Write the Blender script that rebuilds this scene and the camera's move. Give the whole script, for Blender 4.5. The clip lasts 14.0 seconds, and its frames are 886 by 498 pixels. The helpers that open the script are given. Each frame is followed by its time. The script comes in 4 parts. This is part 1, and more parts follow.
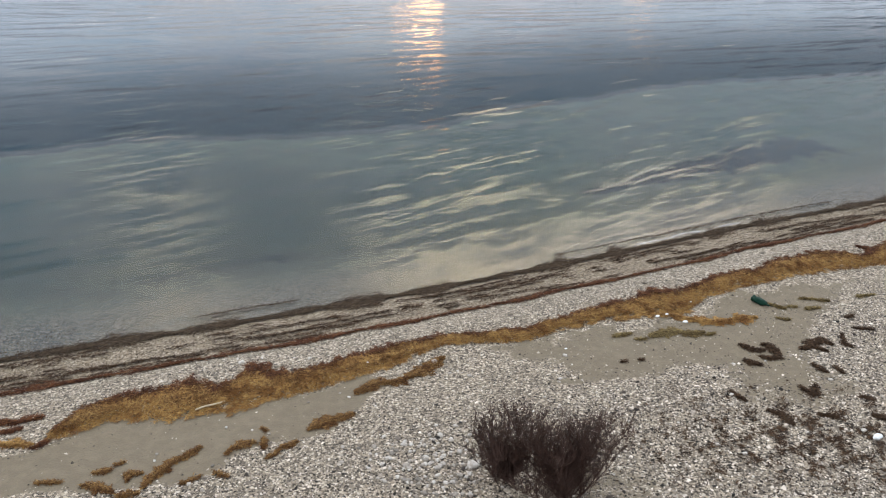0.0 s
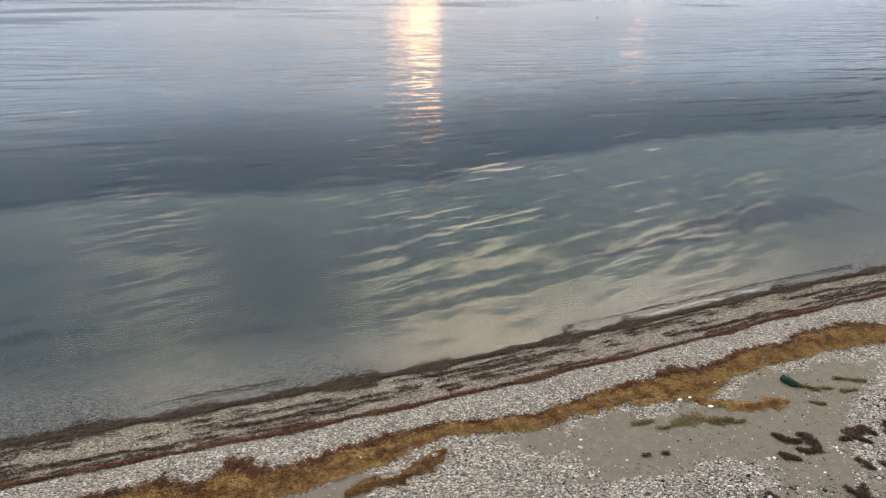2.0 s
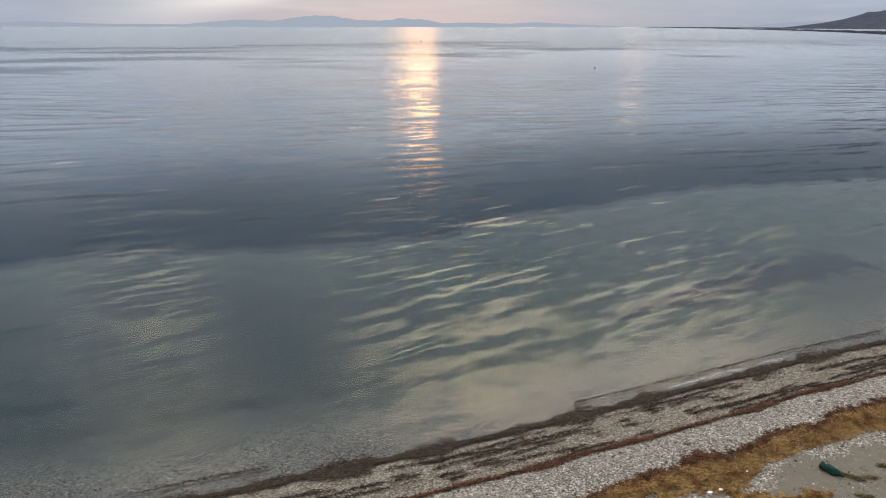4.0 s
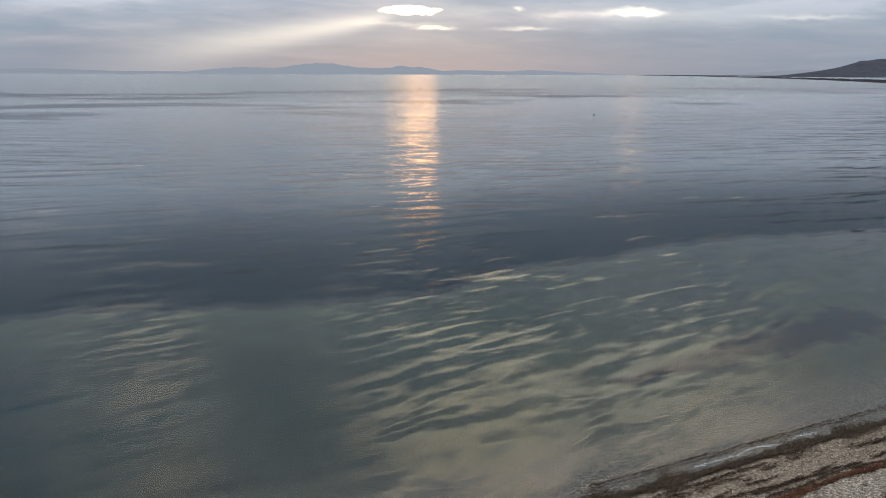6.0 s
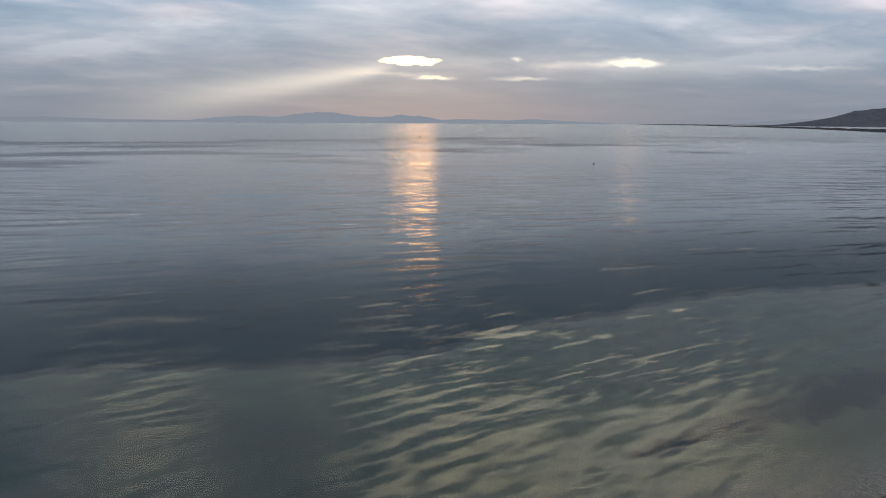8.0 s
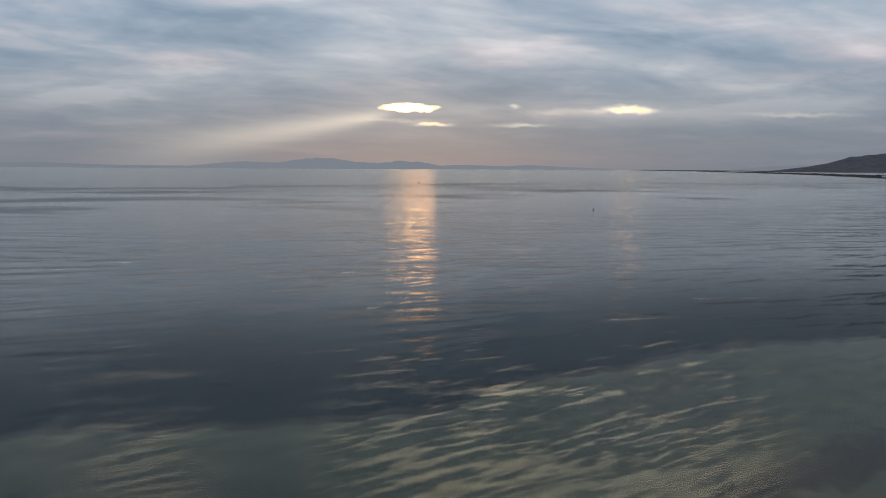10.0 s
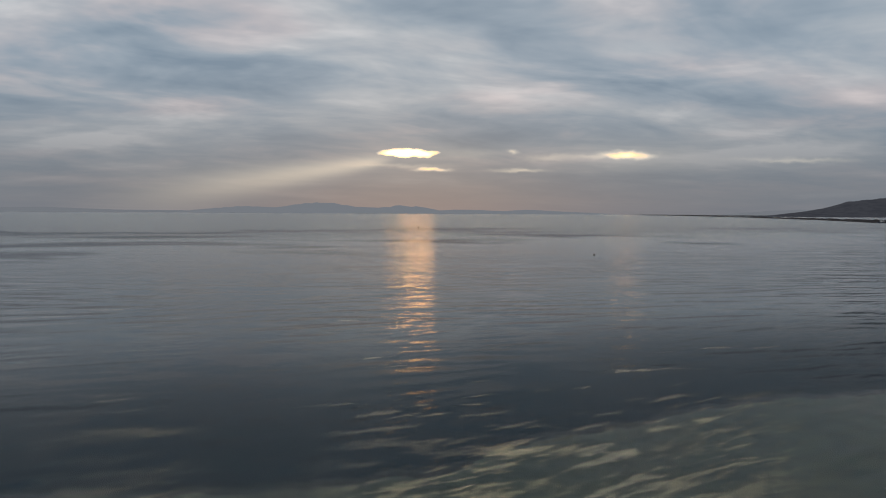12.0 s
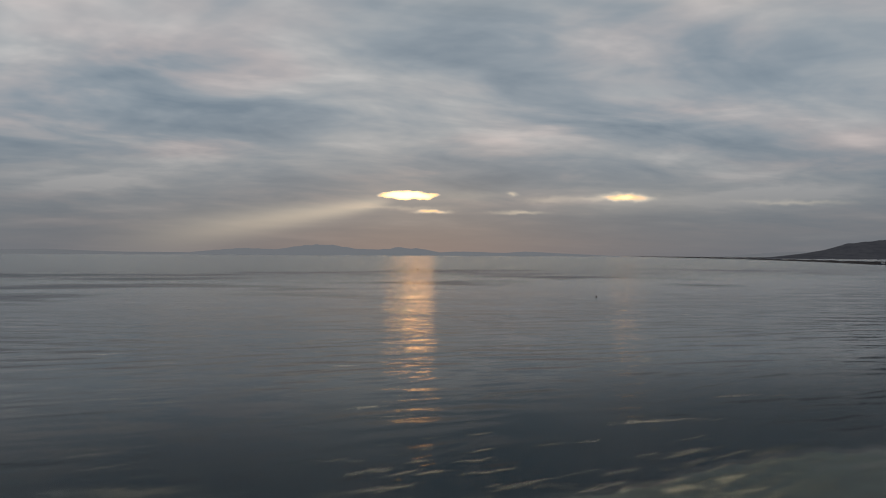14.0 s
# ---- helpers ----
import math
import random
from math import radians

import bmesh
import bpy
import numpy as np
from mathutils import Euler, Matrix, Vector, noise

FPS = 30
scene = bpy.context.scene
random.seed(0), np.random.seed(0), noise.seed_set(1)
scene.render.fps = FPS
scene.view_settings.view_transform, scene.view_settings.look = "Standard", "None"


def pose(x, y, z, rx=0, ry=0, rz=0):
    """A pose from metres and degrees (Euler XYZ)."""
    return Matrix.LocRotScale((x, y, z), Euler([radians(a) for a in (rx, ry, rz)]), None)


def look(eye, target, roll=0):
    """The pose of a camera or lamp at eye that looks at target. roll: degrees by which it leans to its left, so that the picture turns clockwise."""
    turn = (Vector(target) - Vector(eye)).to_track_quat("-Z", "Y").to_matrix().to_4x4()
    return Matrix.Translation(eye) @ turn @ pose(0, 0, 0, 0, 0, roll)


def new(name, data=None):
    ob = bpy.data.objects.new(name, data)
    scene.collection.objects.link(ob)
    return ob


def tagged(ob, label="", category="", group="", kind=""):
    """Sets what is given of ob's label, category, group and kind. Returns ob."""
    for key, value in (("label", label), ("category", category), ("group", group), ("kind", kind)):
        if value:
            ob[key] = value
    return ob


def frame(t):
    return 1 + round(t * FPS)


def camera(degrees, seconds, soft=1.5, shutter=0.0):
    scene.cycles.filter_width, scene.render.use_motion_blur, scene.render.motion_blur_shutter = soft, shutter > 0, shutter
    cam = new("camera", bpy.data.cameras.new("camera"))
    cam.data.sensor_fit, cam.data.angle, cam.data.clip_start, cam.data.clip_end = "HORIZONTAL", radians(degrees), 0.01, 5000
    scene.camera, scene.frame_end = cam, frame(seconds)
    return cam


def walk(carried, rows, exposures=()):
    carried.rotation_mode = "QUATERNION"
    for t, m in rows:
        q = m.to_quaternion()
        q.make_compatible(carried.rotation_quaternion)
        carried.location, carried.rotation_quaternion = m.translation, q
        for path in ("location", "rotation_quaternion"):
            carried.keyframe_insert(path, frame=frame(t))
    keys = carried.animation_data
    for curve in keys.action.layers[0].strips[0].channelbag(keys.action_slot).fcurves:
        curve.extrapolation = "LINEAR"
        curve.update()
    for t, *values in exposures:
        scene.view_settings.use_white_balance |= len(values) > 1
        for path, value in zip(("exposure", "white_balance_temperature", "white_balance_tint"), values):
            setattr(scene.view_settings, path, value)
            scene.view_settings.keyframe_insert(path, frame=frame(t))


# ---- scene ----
cam = camera(58.1, 14.0, 1.1)
PATH = [
    (0, (0.000, 0.000, 6.500), (0.000, 1.850, 5.740), -0.04),
    (0.5, (-0.013, 0.306, 6.506), (-0.012, 2.166, 5.772), -0.04),
    (1, (-0.027, 0.611, 6.512), (-0.024, 2.482, 5.804), -0.04),
    (1.5, (-0.040, 0.915, 6.516), (-0.036, 2.796, 5.836), -0.03),
    (2, (-0.054, 1.217, 6.518), (-0.048, 3.108, 5.867), -0.02),
    (2.5, (-0.067, 1.517, 6.517), (-0.060, 3.417, 5.893), -0.01),
    (3, (-0.080, 1.819, 6.513), (-0.071, 3.728, 5.917), 0.00),
    (3.5, (-0.090, 2.128, 6.506), (-0.081, 4.046, 5.939), 0.02),
    (4, (-0.099, 2.448, 6.496), (-0.088, 4.374, 5.957), 0.05),
    (4.5, (-0.104, 2.782, 6.483), (-0.092, 4.715, 5.970), 0.07),
    (5, (-0.107, 3.124, 6.468), (-0.095, 5.064, 5.980), 0.11),
    (5.5, (-0.111, 3.468, 6.455), (-0.098, 5.414, 5.995), 0.14),
    (6, (-0.117, 3.805, 6.444), (-0.103, 5.758, 6.014), 0.17),
    (6.5, (-0.126, 4.127, 6.437), (-0.111, 6.087, 6.038), 0.20),
    (7, (-0.141, 4.427, 6.436), (-0.126, 6.393, 6.066), 0.23),
    (7.5, (-0.163, 4.698, 6.443), (-0.147, 6.668, 6.101), 0.25),
    (8, (-0.192, 4.940, 6.458), (-0.176, 6.916, 6.144), 0.26),
    (8.5, (-0.226, 5.164, 6.479), (-0.209, 7.143, 6.195), 0.27),
    (9, (-0.263, 5.377, 6.502), (-0.245, 7.361, 6.248), 0.28),
    (9.5, (-0.299, 5.590, 6.526), (-0.280, 7.577, 6.300), 0.28),
    (10, (-0.333, 5.813, 6.549), (-0.314, 7.802, 6.347), 0.28),
    (10.5, (-0.362, 6.054, 6.567), (-0.343, 8.046, 6.392), 0.28),
    (11, (-0.385, 6.324, 6.580), (-0.365, 8.318, 6.433), 0.28),
    (11.5, (-0.399, 6.632, 6.585), (-0.379, 8.628, 6.468), 0.28),
    (12, (-0.404, 6.987, 6.583), (-0.383, 8.985, 6.492), 0.28),
    (12.5, (-0.399, 7.398, 6.573), (-0.378, 9.397, 6.509), 0.28),
    (13, (-0.384, 7.860, 6.555), (-0.364, 9.859, 6.521), 0.28),
    (13.5, (-0.364, 8.355, 6.532), (-0.343, 10.355, 6.525), 0.28),
    (14, (-0.341, 8.867, 6.507), (-0.320, 10.867, 6.521), 0.28),
]
EXPOSURES = [(0, 1.25, 5900, 10), (2.5, 1.08, 5880, 10), (4.2, 0.85, 5850, 10), (6.5, 0.43, 5850, 10), (8, 0.26, 5850, 10), (10.5, -0.10, 6050, 10), (12.5, -0.30, 6300, 10), (14, -0.46, 6450, 10)]
walk(cam, [(t, look(eye, target, roll)) for t, eye, target, roll in PATH], EXPOSURES)

# ---- node helpers ----


class Net:
    """A node tree with short ways to add and join nodes."""

    def __init__(self, tree):
        self.tree = tree
        tree.nodes.clear()

    def put(self, socket, value):
        if isinstance(value, bpy.types.NodeSocket):
            self.tree.links.new(value, socket)
        elif value is not None:
            socket.default_value = value

    def node(self, kind, inputs=(), out=0, **props):
        n = self.tree.nodes.new(kind)
        if "operation" in props:
            n.operation = props["operation"]
        if "interpolation_type" in props:
            n.interpolation_type = props["interpolation_type"]
        if "attribute_name" in props:
            n.attribute_name = props["attribute_name"]
        if "sky_type" in props:
            n.sky_type, n.sun_disc = props["sky_type"], props["sun_disc"]
            n.sun_elevation, n.sun_rotation = props["sun_elevation"], props["sun_rotation"]
        for key, value in dict(inputs).items():
            self.put(n.inputs[key], value)
        return n.outputs[out]

    def math(self, op, a, b=0.0, c=0.0):
        return self.node("ShaderNodeMath", {0: a, 1: b, 2: c}, operation=op)

    def step(self, x, lo, hi, a=0.0, b=1.0):
        return self.node("ShaderNodeMapRange", {0: x, 1: lo, 2: hi, 3: a, 4: b}, interpolation_type="SMOOTHSTEP")

    def mix(self, f, a, b, blend="MIX"):
        n = self.tree.nodes.new("ShaderNodeMix")
        n.data_type, n.blend_type, n.clamp_factor = "RGBA", blend, True
        self.put(n.inputs[0], f)
        self.put(n.inputs[6], a if isinstance(a, bpy.types.NodeSocket) else (*a, 1)[:4])
        self.put(n.inputs[7], b if isinstance(b, bpy.types.NodeSocket) else (*b, 1)[:4])
        return n.outputs[2]

    def noise(self, at, scale, detail=3.0, rough=0.5, warp=0.0, out=0):
        return self.node("ShaderNodeTexNoise", {"Vector": at, "Scale": scale, "Detail": detail, "Roughness": rough, "Distortion": warp}, out)

    def ramp(self, x, stops):
        n = self.tree.nodes.new("ShaderNodeValToRGB")
        self.put(n.inputs[0], x)
        e = n.color_ramp.elements
        while len(e) < len(stops):
            e.new(0.5)
        for k, (p, c) in zip(e, stops):
            k.position, k.color = p, (*c, 1)
        return n.outputs[0]

    def xyz(self, x, y, z):
        return self.node("ShaderNodeCombineXYZ", {0: x, 1: y, 2: z})

    def mapped(self, at, scale=(1, 1, 1), turn=0.0, move=(0, 0, 0)):
        turned = self.node("ShaderNodeMapping", {"Vector": at, "Rotation": (0, 0, -turn)})
        return self.node("ShaderNodeMapping", {"Vector": turned, "Location": move, "Scale": scale})


def material(name):
    m = bpy.data.materials.new(name)
    m.use_nodes = True
    net = Net(m.node_tree)
    out = net.tree.nodes.new("ShaderNodeOutputMaterial")
    return m, net, out.inputs[0]


def finish(net, out, color, rough=0.8, bump=None, amount=0.3, distance=0.01, metal=0.0, spec=0.4):
    normal = net.node("ShaderNodeBump", {"Strength": amount, "Distance": distance, "Height": bump}) if bump is not None else None
    s = net.node("ShaderNodeBsdfPrincipled", {"Roughness": rough, "Metallic": metal, "Specular IOR Level": spec, "Normal": normal})
    net.put(s.node.inputs["Base Color"], color if isinstance(color, bpy.types.NodeSocket) else (*color, 1))
    net.put(out, s)


# ---- sky: high overcast with a few bright breaks low over the sea ----

world = bpy.data.worlds.new("sky")
scene.world = world
world.use_nodes = True
w = Net(world.node_tree)
wout = w.tree.nodes.new("ShaderNodeOutputWorld")
way = w.node("ShaderNodeTexCoord", out=0)
sep = w.node("ShaderNodeSeparateXYZ", {0: way}).node
dx, dy, dz = sep.outputs
front = w.step(dy, 0.05, 0.35)
ahead = w.math("MAXIMUM", dy, 0.05)
high = w.math("MAXIMUM", dz, 0.0)
# tangents of bearing and height, in thousandths of the picture's lens
P = w.math("MULTIPLY", w.math("DIVIDE", dx, ahead), 1410)
Q = w.math("MULTIPLY", w.math("DIVIDE", high, ahead), 1410)
lift = w.math("ADD", high, 0.13)
plane = w.xyz(w.math("DIVIDE", dx, lift), w.math("DIVIDE", dy, lift), 0)
# long banks that run towards the low sun, their broken rolls, and thin wisps
banks = w.noise(w.mapped(plane, (0.66, 0.92, 1), 0.38, (9.6, 3.1, 0)), 1.0, 5, 0.5, 0.5)
rolls = w.noise(w.mapped(plane, (1.7, 2.2, 1), 0.34, (0.3, 5.2, 0)), 1.0, 4, 0.55, 0.5)
wisps = w.noise(w.mapped(plane, (5.0, 6.0, 1), 0.3, (2.9, 0.4, 0)), 1.0, 3, 0.5, 0.3)
cloud = w.math("ADD", w.math("ADD", w.math("MULTIPLY", banks, 0.58), w.math("MULTIPLY", rolls, 0.33)), w.math("MULTIPLY", wisps, 0.09))
tone = w.ramp(cloud, [(0.37, (0.25, 0.325, 0.40)), (0.46, (0.375, 0.44, 0.50)), (0.54, (0.53, 0.56, 0.585)), (0.63, (0.77, 0.76, 0.75))])
rosy = w.step(w.noise(w.mapped(plane, (0.7, 0.9, 1), -0.2, (8.1, 2.2, 0)), 1.0, 3, 0.5), 0.42, 0.62)
tone = w.mix(w.math("MULTIPLY", rosy, w.step(cloud, 0.42, 0.54)), tone, w.mix(1.0, tone, (1.10, 0.99, 0.97), "MULTIPLY"))
# higher up the cover is thinner and brighter; over the sea it is a bluer grey with pale breaks
thinner = w.step(dz, 0.31, 0.62)
tone = w.mix(thinner, tone, w.mix(1.0, tone, (1.74, 1.66, 1.56), "MULTIPLY"))
seaward = w.math("MULTIPLY", w.math("MULTIPLY", w.step(dz, 0.31, 0.38), w.step(dz, 0.66, 0.48)), front)
tone = w.mix(seaward, tone, w.mix(1.0, tone, (0.66, 0.88, 1.08), "MULTIPLY"))
gaps = w.math("MULTIPLY", w.math("MULTIPLY", w.step(w.noise(w.mapped(plane, (2.0, 3.2, 1), 0.2, (1.3, 7.2, 0)), 1.0, 3, 0.5, 0.4), 0.52, 0.66), seaward), 1.7)
tone = w.mix(1.0, tone, w.mix(1.0, (1.0, 0.87, 0.66), w.xyz(gaps, gaps, gaps), "MULTIPLY"), "ADD")
# pale haze over the horizon, warmer below the sun
side = w.math("POWER", 2.718, w.math("MULTIPLY", w.math("POWER", w.math("ABSOLUTE", w.math("DIVIDE", w.math("ADD", P, 250), 480)), 2.0), -1.0))
haze = w.mix(side, (0.19, 0.215, 0.245), (0.208, 0.222, 0.245))
tone = w.mix(w.math("MULTIPLY", w.step(dz, 0.185, 0.0), 0.94), tone, haze)
wob = w.noise(w.xyz(w.math("DIVIDE", P, 30), w.math("DIVIDE", Q, 16), 0), 1.0, 2, 0.5, 0.0, 1)
wobs = w.node("ShaderNodeSeparateXYZ", {0: wob}).node.outputs
Pw = w.math("ADD", P, w.math("MULTIPLY", w.math("SUBTRACT", wobs[0], 0.5), 36))
Qw = w.math("ADD", Q, w.math("MULTIPLY", w.math("SUBTRACT", wobs[1], 0.5), 11))


def spread(p0, q0, a, b, warped=True):
    x = w.math("DIVIDE", w.math("SUBTRACT", Pw if warped else P, p0), a)
    y = w.math("DIVIDE", w.math("SUBTRACT", Qw if warped else Q, q0), b)
    return w.math("ADD", w.math("MULTIPLY", x, x), w.math("MULTIPLY", y, y))


glow = w.math("MULTIPLY", front, 0.0)
for p0, q0, a, b, core in ((-8, 76, 22, 2.4, 1.6), (341, 103, 26, 5.0, 2.8), (300, 101, 60, 4, 0.25), (150, 75, 36, 2.6, 0.42),
                           (200, 97, 40, 6, 0.2), (135, 106, 9, 3, 0.45), (640, 96, 85, 3.5, 0.2), (-60, 82, 70, 3, 0.15), (60, 104, 60, 9, 0.1)):
    glow = w.math("ADD", glow, w.math("MULTIPLY", w.math("POWER", 2.718, w.math("MULTIPLY", spread(p0, q0, a, b), -1.0)), core))
# the largest break has a sharp rim
glow = w.math("ADD", glow, w.math("MULTIPLY", w.step(spread(-46, 104, 49, 6.8), 1.5, 0.1), 6.5))
for p0, q0, a, b, core in ((-43, 98, 110, 30, 0.085), (330, 100, 130, 25, 0.08)):
    glow = w.math("ADD", glow, w.math("MULTIPLY", w.math("POWER", 2.718, w.math("MULTIPLY", spread(p0, q0, a, b, False), -1.0)), core))
# the slanting beam that leaves the break towards lower bearing
off = w.math("SUBTRACT", -60, P)
middle = w.math("SUBTRACT", 96, w.math("MULTIPLY", off, 0.155))
thick = w.math("ADD", 7, w.math("MULTIPLY", w.math("MAXIMUM", off, 0), 0.06))
away = w.math("DIVIDE", w.math("SUBTRACT", Q, middle), thick)
beam = w.math("POWER", 2.718, w.math("MULTIPLY", w.math("MULTIPLY", away, away), -1.0))
beam = w.math("MULTIPLY", beam, w.math("MULTIPLY", w.step(off, 0, 60), w.step(off, 620, 60)))
glow = w.math("ADD", glow, w.math("MULTIPLY", beam, 0.36))
glow = w.math("MULTIPLY", glow, front)
warm = w.mix(w.step(glow, 0.1, 1.5), (1.0, 0.81, 0.52), (1.0, 0.51, 0.15))
lit = w.mix(1.0, warm, w.xyz(glow, glow, glow), "MULTIPLY")
tone = w.mix(1.0, tone, lit, "ADD")
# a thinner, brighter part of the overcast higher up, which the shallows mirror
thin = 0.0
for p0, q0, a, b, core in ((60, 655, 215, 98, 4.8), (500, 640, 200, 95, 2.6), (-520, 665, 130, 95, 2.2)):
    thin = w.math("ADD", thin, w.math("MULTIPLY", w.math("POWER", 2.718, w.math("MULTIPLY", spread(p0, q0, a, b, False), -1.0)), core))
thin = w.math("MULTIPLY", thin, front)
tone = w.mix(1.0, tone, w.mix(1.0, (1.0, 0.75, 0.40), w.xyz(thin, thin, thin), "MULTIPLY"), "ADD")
SUN_UP, SUN_TURN = radians(4.2), radians(-1.1)
air = w.node("ShaderNodeTexSky", sky_type="NISHITA", sun_disc=False, sun_elevation=SUN_UP, sun_rotation=SUN_TURN)
clear = w.node("ShaderNodeBackground", {"Color": air, "Strength": 0.08})
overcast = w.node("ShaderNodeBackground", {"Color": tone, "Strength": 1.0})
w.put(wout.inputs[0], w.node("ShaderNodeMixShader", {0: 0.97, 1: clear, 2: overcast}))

sun = new("sun", bpy.data.lights.new("sun", "SUN"))
sun.data.energy, sun.data.angle, sun.data.color = 0.003, radians(2.3), (1.0, 0.46, 0.14)
sun.matrix_world = look((100 * math.sin(SUN_TURN) * math.cos(SUN_UP), 100 * math.cos(SUN_TURN) * math.cos(SUN_UP), 100 * math.sin(SUN_UP)), (0, 0, 0))

# ---- plan of the shore ----

SHORE = ((-7.1, 11.2), (-2.7, 12.85), (0.6, 14.2), (3.8, 15.7), (6.6, 17.1), (9.4, 18.35), (11.3, 19.2))
MEADOW = ((-13.4, 23.5), (-11.0, 24.8), (-9.8, 25.5), (-6.7, 25.6), (-4.2, 25.95), (-1.6, 26.9), (0.12, 27.5), (1.7, 29.7), (3.7, 30.9), (5.4, 31.5),
          (6.7, 32.3), (8.9, 34.2), (11.6, 35.4), (15.9, 36.5), (20.3, 37.6))
ACROSS = 0.915  # cosine of the shore's slant


def along(line, x, slope):
    xs, ys = np.array(line).T
    x = np.asarray(x, float)
    y = np.interp(x, xs, ys)
    y = np.where(x < xs[0], ys[0] + (x - xs[0]) * slope, y)
    return np.where(x > xs[-1], ys[-1] + (x - xs[-1]) * slope, y)


def inland(x, y):
    """Metres from the water's edge, positive on the beach."""
    return (along(SHORE, x, 0.44) - np.asarray(y, float)) * ACROSS


def ease(v, lo, hi):
    v = np.clip((np.asarray(v, float) - lo) / (hi - lo), 0, 1)
    return v * v * (3 - 2 * v)


def wave(x, y, k):
    """A slow, smooth unevenness between -1 and 1."""
    return (np.sin(1.7 * k * x + 0.6 * k * y + 1.3) + np.sin(0.8 * k * x - 2.1 * k * y + 4.1) + np.sin(-2.6 * k * x + 1.1 * k * y + 0.4)) / 3


def height(x, y):
    d = inland(x, y)
    sea = np.where(d > -25, np.maximum(0.06 * d, -0.18 + 0.001 * (d + 25)), -0.18 + 0.012 * (d + 25))
    sea = np.maximum(sea, -1.6)
    beach = np.interp(d, [0, 0.5, 1.4, 2.1, 2.6, 3.3, 5, 9, 40, 200, 5000], [0, 0.06, 0.13, 0.24, 0.23, 0.17, 0.22, 0.36, 1.0, 4.0, 8.0])
    beach = beach + 0.018 * wave(x, y, 1.6) * ease(d, 0.4, 1.6)
    return np.where(d > 0, beach, sea)


SAND_STRIP = ((-6.4, 8.0), (-5.0, 8.65), (-4.5, 9.1), (-3.0, 9.45), (-1.8, 9.85), (-1.2, 10.3), (-0.78, 10.1), (-1.7, 9.0), (-2.6, 8.6), (-3.1, 7.95), (-3.7, 7.8), (-4.7, 7.8), (-6.4, 7.5))
SAND_TONGUE = ((0.6, 11.2), (2.0, 11.75), (3.0, 12.05), (4.0, 12.3), (5.4, 13.4), (6.5, 13.65), (7.8, 13.9), (7.6, 13.2), (6.5, 12.0), (5.85, 11.0), (5.6, 9.9), (5.5, 9.2), (5.0, 9.2),
               (4.9, 9.8), (4.2, 9.9), (4.3, 10.45), (3.1, 10.25), (1.85, 10.3), (1.2, 10.7))


def within(outline, x, y):
    """Metres inside an outline in plan, negative outside."""
    far, odd = np.full(x.shape, 1e9), np.zeros(x.shape, bool)
    for a, b in zip(outline, outline[1:] + outline[:1]):
        far = np.minimum(far, segment(x, y, a, b)[1])
        if a[1] != b[1]:
            odd ^= ((a[1] > y) != (b[1] > y)) & (x < (b[0] - a[0]) * (y - a[1]) / (b[1] - a[1]) + a[0])
    return np.where(odd, far, -far)


def sandy(x, y):
    """Where the beach is bare sand: 1, where it is gravel: 0."""
    x, y = np.asarray(x, float), np.asarray(y, float)
    ragged = 0.13 * wave(x, y, 2.3) + 0.09 * wave(x, y, 7.0)
    strip = ease(within(SAND_STRIP, x, y) + 0.8 * ragged, -0.2, 0.08)
    tongue = ease(within(SAND_TONGUE, x, y) + 1.5 * ragged, -0.15, 0.45) * (0.9 + 0.1 * wave(x, y, 1.7))
    low = ease((((x - 5.1) / 1.15) ** 2 + ((y - 10.0) / 0.75) ** 2) + 0.3 * wave(x, y, 2.6) + 0.2 * wave(x, y, 7.0), 1.6, 0.3) * 0.55
    bare = ease((((x - 1.7) / 1.0) ** 2 + ((y - 7.7) / 0.5) ** 2) + 0.3 * wave(x, y, 2.6), 1.4, 0.4) * 0.5
    smear = ease(segment(x, y, (1.7, 10.2), (2.9, 10.38))[1] + 0.05 * wave(x, y, 6.0), 0.16, 0.04) * 0.8
    return np.clip(np.maximum.reduce([strip, tongue, low, bare, smear]), 0, 1)


def segment(x, y, a, b):
    """How far along a line from a to b (0 to 1), and how far off it."""
    ax, ay, bx, by = *a, *b
    f = np.clip(((x - ax) * (bx - ax) + (y - ay) * (by - ay)) / ((bx - ax) ** 2 + (by - ay) ** 2), 0, 1)
    return f, np.hypot(x - ax - f * (bx - ax), y - ay - f * (by - ay))


# ---- materials ----


